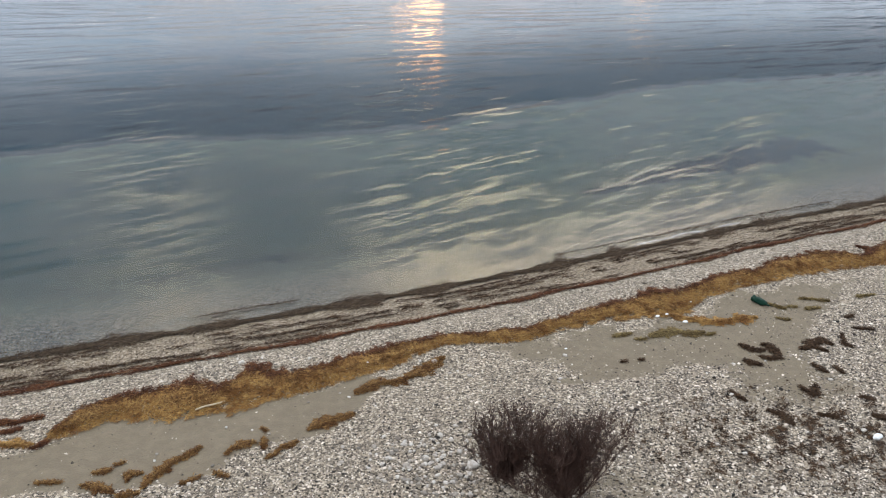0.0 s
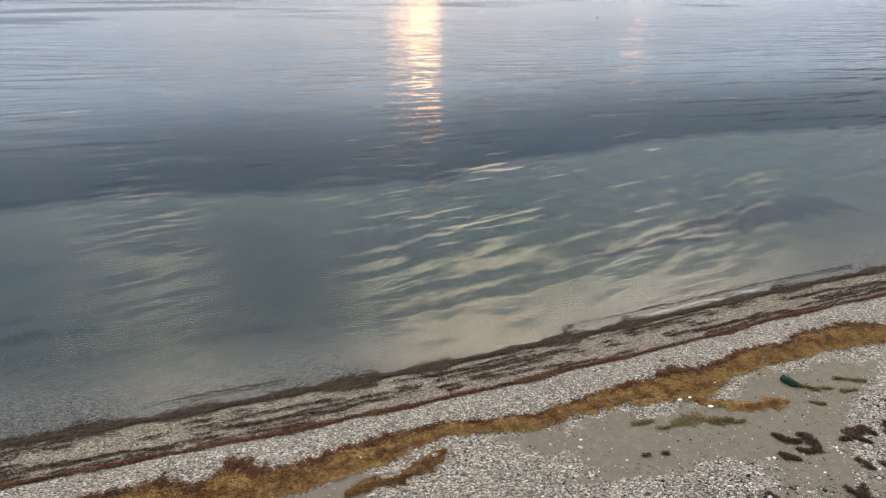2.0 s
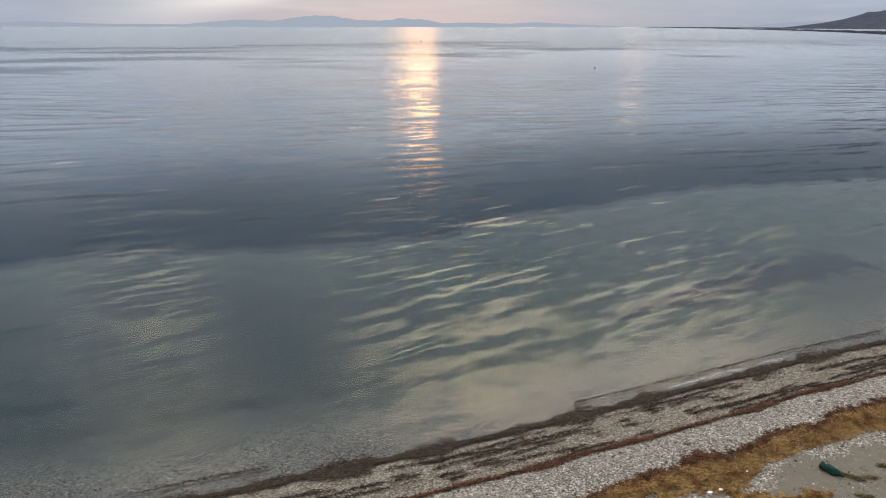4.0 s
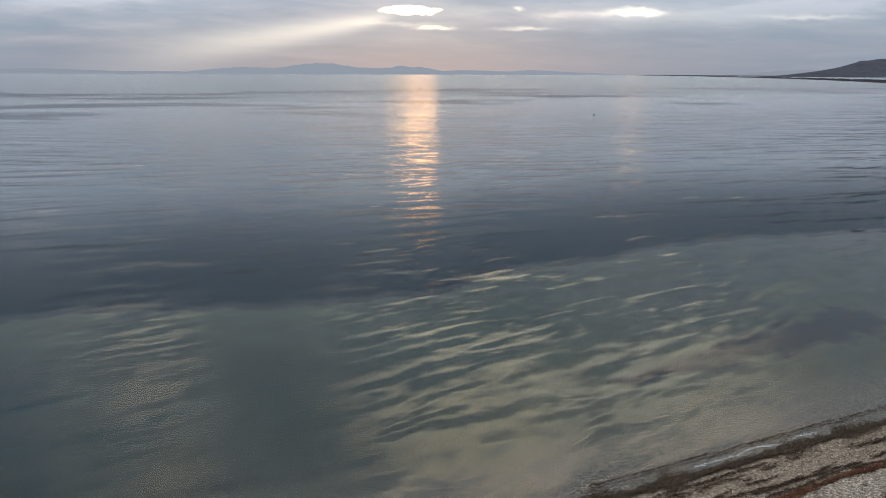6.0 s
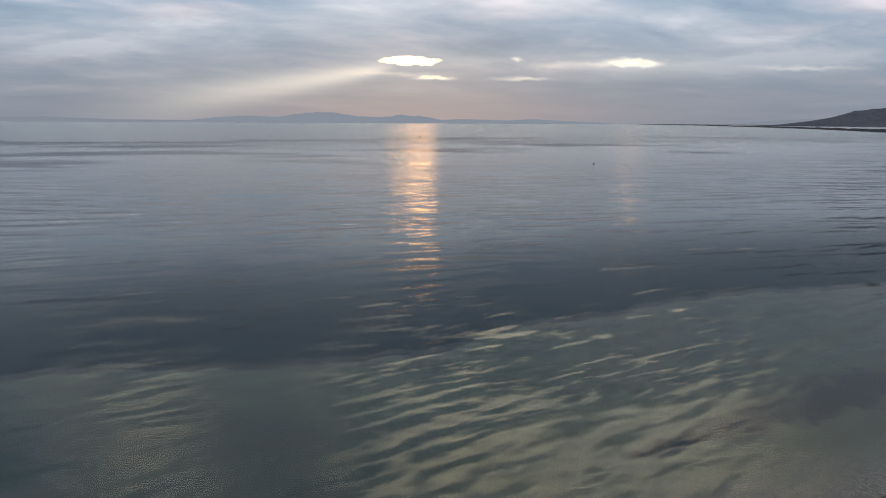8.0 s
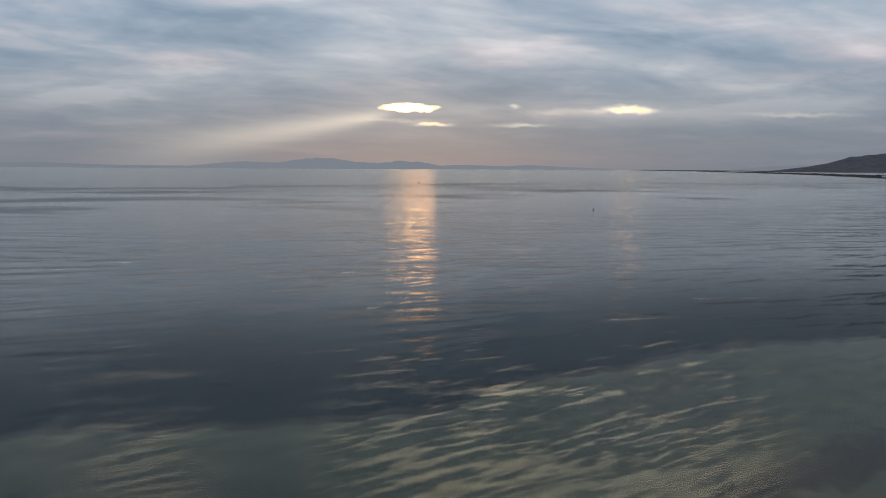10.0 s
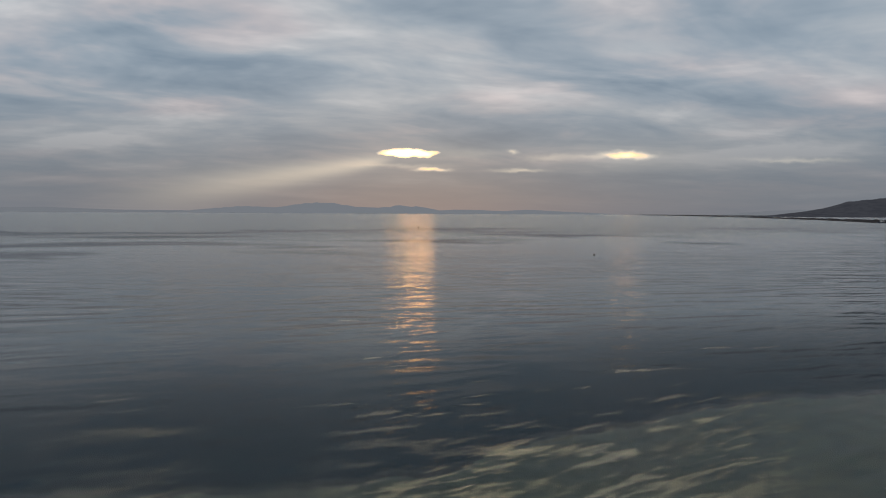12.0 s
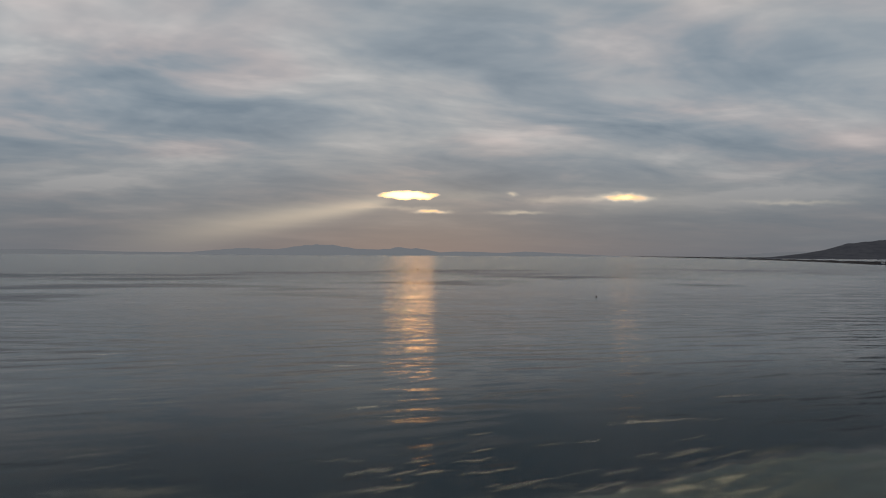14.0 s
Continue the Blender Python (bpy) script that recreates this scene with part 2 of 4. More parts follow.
def beach_material():
    m, n, out = material("beach_and_seabed")
    at = n.node("ShaderNodeTexCoord", out=3)
    shore = n.node("ShaderNodeAttribute", attribute_name="shore", out=2)
    sand = n.node("ShaderNodeAttribute", attribute_name="sand", out=2)
    meadow = n.node("ShaderNodeAttribute", attribute_name="meadow", out=2)
    weed = n.node("ShaderNodeAttribute", attribute_name="weed", out=2)
    cell = n.node("ShaderNodeTexVoronoi", {"Vector": at, "Scale": 38.0, "Randomness": 1.0})
    grain = n.node("ShaderNodeSeparateXYZ", {0: cell.node.outputs[1]}).node.outputs[0]
    big = n.noise(at, 0.9, 4, 0.6)
    mid = n.noise(at, 7.0, 4, 0.6)
    fine = n.noise(at, 90.0, 3, 0.6)
    stones = n.ramp(grain, [(0.0, (0.030, 0.023, 0.016)), (0.22, (0.12, 0.092, 0.064)), (0.55, (0.25, 0.197, 0.138)), (0.82, (0.35, 0.28, 0.20)), (1.0, (0.60, 0.50, 0.39))])
    stones = n.mix(n.step(shore, 7.0, 9.5, 0.0, 0.6), stones, n.mix(1.0, stones, (0.92, 0.98, 1.12), "MULTIPLY"))
    sandc = n.mix(n.step(mid, 0.35, 0.7), (0.150, 0.115, 0.072), (0.194, 0.150, 0.095))
    sandc = n.mix(n.step(fine, 0.3, 0.75), sandc, (0.135, 0.104, 0.069))
    dry = n.mix(n.step(n.math("ADD", sand, n.math("MULTIPLY", n.math("SUBTRACT", mid, 0.5), 0.7)), 0.35, 0.65), stones, sandc)
    # the strip of damp, weedy shingle along the water
    jag = n.math("ADD", shore, n.math("MULTIPLY", n.math("SUBTRACT", n.noise(at, 2.2, 4, 0.6), 0.5), 0.35))
    brown = n.mix(n.step(mid, 0.3, 0.7), (0.15, 0.106, 0.067), (0.225, 0.167, 0.108))
    dry = n.mix(n.step(jag, 1.5, 1.3, 0.0, 0.6), dry, n.mix(0.6, stones, brown))
    wet = n.step(n.math("ADD", shore, n.math("MULTIPLY", n.math("SUBTRACT", mid, 0.5), 0.12)), 0.26, 0.17)
    dry = n.mix(wet, dry, n.mix(n.step(mid, 0.3, 0.7), (0.045, 0.034, 0.023), (0.085, 0.063, 0.044)))
    # under water
    bed = n.mix(n.step(big, 0.35, 0.65), (0.046, 0.058, 0.042), (0.074, 0.088, 0.060))
    pebbled = n.mix(0.45, stones, (0.075, 0.073, 0.064))
    # bed darker and greener over a ragged oval towards lower x
    dark_share = n.math("ADD", n.node("ShaderNodeAttribute", attribute_name="dark_bed", out=2), n.math("MULTIPLY", n.math("SUBTRACT", n.noise(at, 0.45, 5, 0.6), 0.5), 1.2))
    bed = n.mix(n.step(dark_share, 0.0, 0.9, 0.0, 0.82), bed, (0.024, 0.034, 0.028))
    bed = n.mix(n.step(jag, -8.0, -3.0, 0.0, 0.55), bed, n.mix(n.step(dark_share, 0.1, 1.1), (0.112, 0.100, 0.058), (0.042, 0.043, 0.030)))
    bed = n.mix(n.step(jag, -3.2, -0.6), bed, pebbled)
    wob = n.math("MULTIPLY", n.math("SUBTRACT", n.noise(at, 0.8, 7, 0.65), 0.5), 1.9)
    inside = n.step(n.math("ADD", meadow, wob), -0.08, 0.12)
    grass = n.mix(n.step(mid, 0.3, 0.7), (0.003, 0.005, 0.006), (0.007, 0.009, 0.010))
    # far out, the darkness of deep water is put into the bed colour
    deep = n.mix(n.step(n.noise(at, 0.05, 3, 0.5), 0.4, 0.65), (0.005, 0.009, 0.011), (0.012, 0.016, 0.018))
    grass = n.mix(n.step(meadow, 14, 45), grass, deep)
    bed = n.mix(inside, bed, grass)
    patch = n.step(n.math("ADD", weed, n.math("MULTIPLY", n.math("SUBTRACT", n.noise(at, 1.9, 6, 0.7), 0.5), 2.3)), 0.1, 0.75)
    bed = n.mix(n.math("MULTIPLY", patch, 0.96), bed, (0.016, 0.013, 0.016))
    color = n.mix(n.step(jag, -0.06, 0.02), bed, dry)
    tall = n.math("ADD", n.math("MULTIPLY", cell.node.outputs[0], -1.0), n.math("MULTIPLY", fine, 0.25))
    finish(n, out, color, n.step(wet, 0, 1, 0.9, 0.6), tall, 0.6, 0.02)
    return m


def water_material():
    m, n, out = material("sea_water")
    at = n.node("ShaderNodeTexCoord", out=3)
    pos = n.node("ShaderNodeSeparateXYZ", {0: at}).node.outputs
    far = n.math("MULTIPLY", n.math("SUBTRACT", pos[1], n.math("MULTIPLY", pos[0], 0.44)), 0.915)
    # waves: wavelets over the shallows, longer waves outside, fine chop on both; crests run slantwise up the coast
    shallow = n.step(far, 44.0, 22.0, 0.06, 1.0)
    outer = n.step(far, 20.0, 30.0, 0.12, 1.0)
    offing = n.step(far, 45.0, 110.0)
    fine_share = n.step(far, 18.0, 60.0, 0.8, 0.35)
    gust = n.step(n.noise(n.mapped(at, (0.035, 0.11, 1), 0.5), 1.0, 3, 0.55), 0.30, 0.70, 0.55, 1.3)
    lean_x, lean_y = None, None

    def add_lean(gx, gy):
        return (gx, gy) if lean_x is None else (n.math("ADD", lean_x, gx), n.math("ADD", lean_y, gy))

    for stretch, turn, detail, warp, sx, sy, share in (
            ((0.55, 2.4, 1), 0.66, 3, 0.5, 0.14, 0.32, shallow),
            ((1.2, 4.6, 1), 0.58, 3, 0.4, 0.08, 0.22, fine_share),
            ((4.0, 12.0, 1), 0.25, 2, 0.0, 0.10, 0.17, fine_share),
            ((0.14, 0.8, 1), 0.30, 2, 0.4, 0.04, 0.14, outer)):
        tex = n.noise(n.mapped(at, stretch, turn, (7 * sx, 31 * sy, 0)), 1.0, detail, 0.5, warp, 1)
        lean = n.node("ShaderNodeSeparateXYZ", {0: tex}).node.outputs
        gx = n.math("MULTIPLY", n.math("MULTIPLY", n.math("SUBTRACT", lean[0], 0.5), sx), share)
        gy = n.math("MULTIPLY", n.math("MULTIPLY", n.math("SUBTRACT", lean[1], 0.5), sy), share)
        gx = n.math("SUBTRACT", gx, n.math("MULTIPLY", gy, math.sin(turn) * 0.7))
        lean_x, lean_y = add_lean(gx, gy)
    # trains of waves, each of its own length and bearing, wandering and coming in groups
    for length, turn, steep, share in ((0.85, 0.66, 0.028, shallow), (0.48, 0.56, 0.022, shallow), (1.25, 0.44, 0.028, outer), (1.8, 0.10, 0.026, outer), (2.7, 0.30, 0.030, outer), (4.1, -0.10, 0.020, outer), (6.8, 0.14, 0.020, offing), (10.5, -0.06, 0.018, offing)):
        turned = n.mapped(at, (1, 1, 1), turn)
        across = n.node("ShaderNodeSeparateXYZ", {0: turned}).node.outputs[1]
        wander = n.noise(n.mapped(turned, (0.11 / length, 0.30 / length, 1), 0, (length, 3 * length, 0)), 1.0, 2, 0.5)
        phase = n.math("ADD", n.math("MULTIPLY", across, 6.2832 / length), n.math("MULTIPLY", wander, 22.0))
        group = n.step(n.noise(n.mapped(turned, (0.10 / length, 0.22 / length, 1), 0, (5 * length, length, 0)), 1.0, 2, 0.5), 0.36, 0.62, 0.15, 1.5)
        gy = n.math("MULTIPLY", n.math("MULTIPLY", n.math("SINE", phase), group), n.math("MULTIPLY", share, steep))
        lean_x, lean_y = add_lean(n.math("MULTIPLY", gy, -math.sin(turn)), gy)
    # slicks: smooth lanes far out, between ruffled ones
    lane = n.noise(n.mapped(at, (0.013, 0.024, 1), 0.06), 1.0, 4, 0.6, 0.6)
    slick = n.math("MULTIPLY", n.step(lane, 0.50, 0.62), n.math("MULTIPLY", n.step(far, 90.0, 150.0), n.step(far, 420.0, 230.0)))
    much = n.math("MULTIPLY", n.math("MULTIPLY", gust, n.math("SUBTRACT", 1.0, n.math("MULTIPLY", slick, 0.7))), n.step(far, 12.9, 14.8, 0.3, 1.0))
    lean = n.xyz(n.math("MULTIPLY", lean_x, much), n.math("MULTIPLY", lean_y, much), 0.0)
    face = n.node("ShaderNodeNewGeometry", out=1)
    normal = n.node("ShaderNodeVectorMath", {0: n.node("ShaderNodeVectorMath", {0: face, 1: lean}, operation="ADD")}, operation="NORMALIZE")
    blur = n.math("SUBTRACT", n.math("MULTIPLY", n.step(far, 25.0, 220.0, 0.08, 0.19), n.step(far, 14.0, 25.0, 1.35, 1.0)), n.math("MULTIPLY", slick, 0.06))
    # reflection painted into gloss colour: clear over sand, dulled over weed, bright again outside
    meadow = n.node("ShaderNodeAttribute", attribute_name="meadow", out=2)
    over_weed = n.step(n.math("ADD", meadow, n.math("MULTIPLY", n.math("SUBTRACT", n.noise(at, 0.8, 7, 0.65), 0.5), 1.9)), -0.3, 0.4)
    painted_sheen = n.mix(over_weed, (0.50, 0.50, 0.50), (0.32, 0.32, 0.32))
    painted_sheen = n.mix(n.step(meadow, 1.0, 27.0), painted_sheen, (0.92, 0.92, 0.92))
    # far water and slicks get a dimmer reflection through the same colour
    painted_sheen = n.mix(n.step(far, 80.0, 260.0), painted_sheen, (0.58, 0.58, 0.58))
    painted_sheen = n.mix(slick, painted_sheen, n.mix(1.0, painted_sheen, (0.76, 0.77, 0.79), "MULTIPLY"))
    gloss = n.node("ShaderNodeBsdfGlossy", {"Color": painted_sheen, "Roughness": blur, "Normal": normal})
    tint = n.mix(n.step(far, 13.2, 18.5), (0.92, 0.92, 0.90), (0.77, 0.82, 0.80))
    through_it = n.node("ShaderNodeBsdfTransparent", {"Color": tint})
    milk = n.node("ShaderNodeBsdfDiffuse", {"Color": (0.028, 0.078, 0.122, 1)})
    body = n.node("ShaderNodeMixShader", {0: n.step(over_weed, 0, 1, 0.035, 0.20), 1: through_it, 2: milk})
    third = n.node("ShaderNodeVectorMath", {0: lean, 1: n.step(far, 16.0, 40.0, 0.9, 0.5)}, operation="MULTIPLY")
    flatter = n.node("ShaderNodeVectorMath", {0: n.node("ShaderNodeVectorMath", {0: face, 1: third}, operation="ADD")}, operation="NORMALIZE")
    # lower IOR over the weed, to dim the reflection there as well
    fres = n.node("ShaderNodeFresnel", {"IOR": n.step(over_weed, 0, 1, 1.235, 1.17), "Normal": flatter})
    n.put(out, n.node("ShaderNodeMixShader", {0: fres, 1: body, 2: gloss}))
    return m


def island_material(name, stops, rough=0.8, bump=0.0, scale=40.0):
    """Each loose piece takes its own colour from the stops."""
    m, n, out = material(name)
    at = n.node("ShaderNodeTexCoord", out=3)
    pick = n.node("ShaderNodeNewGeometry", out=8)
    spots = n.noise(at, scale, 3, 0.6)
    c = n.ramp(pick, stops)
    c = n.mix(n.step(spots, 0.35, 0.75, 0.0, 0.35), c, n.mix(1.0, c, (0.45, 0.43, 0.40), "MULTIPLY"))
    finish(n, out, c, rough, spots if bump else None, bump, 0.004, spec=0.2)
    return m


def weed_material(name, stops, dark, much):
    """Ribbons of weed: a colour to each, browner in drifts."""
    m, n, out = material(name)
    at = n.node("ShaderNodeTexCoord", out=3)
    c = n.ramp(n.node("ShaderNodeNewGeometry", out=8), stops)
    drift = n.noise(at, 3.2, 4, 0.65)
    c = n.mix(n.step(drift, 0.42, 0.66, 0.0, much), c, n.mix(1.0, c, dark, "MULTIPLY"))
    finish(n, out, c, 0.85, spec=0.12)
    return m


def plain_material(name, a, b, scale, rough=0.8, amount=0.3, metal=0.0, spec=0.4):
    m, n, out = material(name)
    at = n.node("ShaderNodeTexCoord", out=3)
    s = n.noise(at, scale, 5, 0.6)
    finish(n, out, n.mix(n.step(s, 0.3, 0.7), a, b), rough, s, amount, 0.01, metal, spec)
    return m


def stone_material():
    """Sea-worn stones, each its own grey or white."""
    m, n, out = material("sea_worn_stone")
    at = n.node("ShaderNodeTexCoord", out=3)
    c = n.ramp(n.node("ShaderNodeObjectInfo", out=5), [(0.0, (0.14, 0.118, 0.095)), (0.2, (0.34, 0.295, 0.245)), (0.5, (0.44, 0.39, 0.335)), (1.0, (0.62, 0.565, 0.50))])
    s = n.noise(at, 1.8, 5, 0.65)
    finish(n, out, n.mix(n.step(s, 0.35, 0.7), c, n.mix(1.0, c, (0.6, 0.56, 0.5), "MULTIPLY")), 0.8, s, 0.6, 0.02)
    return m


def painted_haze_material(name, a, b, air, haze_glow, scale):
    """Far land, with the evening air painted in as a glow mixed over it."""
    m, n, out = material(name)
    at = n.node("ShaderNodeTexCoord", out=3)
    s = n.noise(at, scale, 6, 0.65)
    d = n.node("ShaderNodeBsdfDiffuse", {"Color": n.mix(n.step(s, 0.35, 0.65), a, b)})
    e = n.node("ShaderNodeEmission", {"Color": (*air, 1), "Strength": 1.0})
    n.put(out, n.node("ShaderNodeMixShader", {0: haze_glow, 1: d, 2: e}))
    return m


M_BEACH = beach_material()
M_WATER = water_material()
GREYS = [(0.0, (0.009, 0.007, 0.005)), (0.20, (0.033, 0.025, 0.019)), (0.42, (0.126, 0.099, 0.075)), (0.68, (0.215, 0.175, 0.136)), (0.84, (0.348, 0.289, 0.229)), (1.0, (0.82, 0.70, 0.58))]
BROWNS = [(0.0, (0.034, 0.021, 0.011)), (0.3, (0.084, 0.058, 0.031)), (0.7, (0.130, 0.094, 0.053)), (1.0, (0.205, 0.155, 0.095))]
BEIGES = [(0.0, (0.023, 0.018, 0.013)), (0.16, (0.074, 0.058, 0.042)), (0.4, (0.156, 0.125, 0.093)), (0.7, (0.234, 0.190, 0.146)), (0.88, (0.335, 0.281, 0.222)), (1.0, (0.70, 0.60, 0.49))]
M_PEBBLE = island_material("grey_pebbles", GREYS, 0.75, 0.2, 60)
M_FINE = island_material("fine_beige_pebbles", BEIGES, 0.8, 0.2, 60)
M_DAMP = island_material("brown_damp_pebbles", BROWNS, 0.8, 0.2, 60)
M_STONE = stone_material()
M_OCHRE = weed_material("ochre_seaweed", [(0.0, (0.10, 0.05, 0.018)), (0.3, (0.23, 0.12, 0.036)), (0.75, (0.345, 0.19, 0.056)), (1.0, (0.42, 0.27, 0.10))], (0.42, 0.31, 0.26), 0.9)
M_OLIVE = weed_material("olive_seaweed", [(0.0, (0.06, 0.038, 0.016)), (0.4, (0.135, 0.092, 0.036)), (0.8, (0.20, 0.145, 0.058)), (1.0, (0.28, 0.21, 0.09))], (0.5, 0.45, 0.4), 0.8)
M_RUSSET = weed_material("russet_seaweed", [(0.0, (0.03, 0.011, 0.007)), (0.5, (0.085, 0.031, 0.014)), (1.0, (0.17, 0.075, 0.027))], (0.5, 0.42, 0.4), 0.8)
M_WETWEED = weed_material("sodden_weed", [(0.0, (0.024, 0.015, 0.009)), (0.6, (0.062, 0.040, 0.023)), (1.0, (0.115, 0.08, 0.048))], (0.5, 0.5, 0.5), 0.5)
M_DARKWEED = weed_material("dark_seaweed", [(0.0, (0.018, 0.010, 0.006)), (0.6, (0.052, 0.028, 0.014)), (1.0, (0.10, 0.058, 0.03))], (0.5, 0.5, 0.5), 0.6)
M_BROWNWEED = weed_material("brown_seaweed", [(0.0, (0.05, 0.021, 0.009)), (0.4, (0.12, 0.058, 0.019)), (0.8, (0.20, 0.108, 0.034)), (1.0, (0.29, 0.175, 0.065))], (0.5, 0.4, 0.34), 0.9)
M_TWIG = plain_material("dark_twigs", (0.036, 0.017, 0.011), (0.075, 0.036, 0.023), 30, 0.8)
M_DRIFT = plain_material("bleached_driftwood", (0.33, 0.25, 0.15), (0.48, 0.39, 0.26), 25, 0.8)
M_GREEN = plain_material("dark_green_plastic", (0.003, 0.020, 0.011), (0.004, 0.026, 0.014), 12, 0.55, 0.1, 0.0, 0.12)
M_CHALK = plain_material("chalky_stone", (0.62, 0.60, 0.56), (0.78, 0.77, 0.74), 14, 0.85)
M_BOAT = plain_material("dark_blue_paint", (0.010, 0.014, 0.035), (0.018, 0.024, 0.055), 2, 0.5, 0.1)
M_WHITE = plain_material("white_litter", (0.68, 0.68, 0.66), (0.82, 0.82, 0.80), 20, 0.5)
M_HEAD = painted_haze_material("headland_scrub_hazed", (0.022, 0.023, 0.026), (0.055, 0.053, 0.055), (0.078, 0.082, 0.098), 0.45, 0.03)
M_SPIT = painted_haze_material("spit_shingle_hazed", (0.014, 0.013, 0.013), (0.05, 0.045, 0.043), (0.07, 0.068, 0.075), 0.20, 0.05)
M_FAR = painted_haze_material("far_hills_painted_haze", (0.08, 0.09, 0.10), (0.10, 0.11, 0.12), (0.226, 0.238, 0.256), 0.94, 0.004)
M_FAINT = painted_haze_material("faint_hills_painted_haze", (0.08, 0.09, 0.10), (0.10, 0.11, 0.12), (0.218, 0.229, 0.246), 0.93, 0.004)

# ---- mesh helpers ----


def mesh_from(name, verts, faces, mat, smooth=True):
    """A mesh from arrays: verts n by 3, faces n by 3 or 4."""
    verts, faces = np.asarray(verts, np.float32), np.asarray(faces, np.int32)
    me = bpy.data.meshes.new(name)
    k = faces.shape[1]
    me.vertices.add(len(verts))
    me.vertices.foreach_set("co", verts.ravel())
    me.loops.add(faces.size)
    me.loops.foreach_set("vertex_index", faces.ravel())
    me.polygons.add(len(faces))
    me.polygons.foreach_set("loop_start", np.arange(0, faces.size, k, dtype=np.int32))
    me.polygons.foreach_set("use_smooth", np.full(len(faces), smooth))
    me.update(calc_edges=True)
    me.validate()
    if mat:
        me.materials.append(mat)
    return me


def part(name, bm, mat, parent=None, label=""):
    """Links a bmesh as one mesh object, under a thing or a part."""
    me = bpy.data.meshes.new(name)
    bm.to_mesh(me)
    bm.free()
    me.materials.append(mat)
    for p in me.polygons:
        p.use_smooth = True
    ob = new(name, me)
    ob.parent = parent
    return tagged(ob, label)


def grid_faces(nx, ny):
    i = np.arange(nx * ny).reshape(ny, nx)
    return np.stack([i[:-1, :-1], i[:-1, 1:], i[1:, 1:], i[1:, :-1]], -1).reshape(-1, 4)


def spaced(lo, hi, step, reach, grow=1.22):
    """Even steps from lo to hi, then ever longer ones out to reach on both sides."""
    mid = list(np.arange(lo, hi + 1e-6, step))
    s, up = step, []
    x = mid[-1]
    while x < reach:
        s *= grow
        x += s
        up.append(min(x, reach))
    s, x, down = step, mid[0], []
    while x > -reach:
        s *= grow
        x -= s
        down.append(max(x, -reach))
    return np.array(down[::-1] + mid + up)


rng = np.random.default_rng(7)

# ---- the ground: beach and sea bed in one sheet ----

gx = spaced(-14.0, 21.0, 0.14, 4950)
gy = spaced(5.0, 40.0, 0.14, 4950)
X, Y = (a.ravel() for a in np.meshgrid(gx, gy))
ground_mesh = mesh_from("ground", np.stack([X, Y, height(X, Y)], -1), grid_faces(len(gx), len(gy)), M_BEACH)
f1, d1 = segment(X, Y, (3.9, 20.2), (11.5, 24.9))
f2, d2 = segment(X, Y, (-4.3, 15.5), (-3.1, 15.9))
weed = np.maximum(1 - d1 / (0.50 + 1.15 * ease(f1, 0.0, 0.9)), 0.45 - d2 / 0.8)
for key, values in (("shore", inland(X, Y)), ("sand", sandy(X, Y)), ("meadow", Y - along(MEADOW, X, 0.40)), ("weed", np.maximum(weed, -1)),
                    ("dark_bed", ease(((X + 6.5) / 7.0) ** 2 + ((Y - 18.0) / 5.0) ** 2, 1.7, 0.0))):
    a = ground_mesh.attributes.new(key, "FLOAT", "POINT")
    a.data.foreach_set("value", np.asarray(values, np.float32))
tagged(new("ground", ground_mesh), "shingle beach with sand patches, running down to a shallow sea bed", "ground", kind="structure")

wx, wy = spaced(-16.0, 22.0, 0.2, 4950), spaced(9.0, 46.0, 0.2, 4950)
X, Y = (a.ravel() for a in np.meshgrid(wx, wy))
off_shore = -inland(X, Y)
swell = np.zeros_like(X)
for size, bearing, tall in ((1.15, 2.25, 0.0035), (1.55, 2.12, 0.0045), (2.3, 2.32, 0.006), (3.4, 2.02, 0.007), (0.95, 1.98, 0.0025)):
    along_it = X * math.cos(bearing) + Y * math.sin(bearing)
    swell += tall * (0.55 + 0.45 * wave(X * 0.7, Y, 0.35 + 0.1 * size)) * np.sin(6.2832 / size * along_it + 9 * size + 0.9 * wave(X, Y, 0.28))
swell *= ease(off_shore, 0.3, 2.5) * ease(off_shore, 30, 14)
swell *= ease(np.abs(X - 3.0), 19.0, 15.0)
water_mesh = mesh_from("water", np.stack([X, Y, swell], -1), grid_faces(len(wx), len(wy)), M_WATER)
over = water_mesh.attributes.new("meadow", "FLOAT", "POINT")
over.data.foreach_set("value", np.asarray(Y - along(MEADOW, X, 0.40), np.float32))
tagged(new("water", water_mesh), "calm grey-green sea with low ripples under an overcast sky", "water", kind="structure")

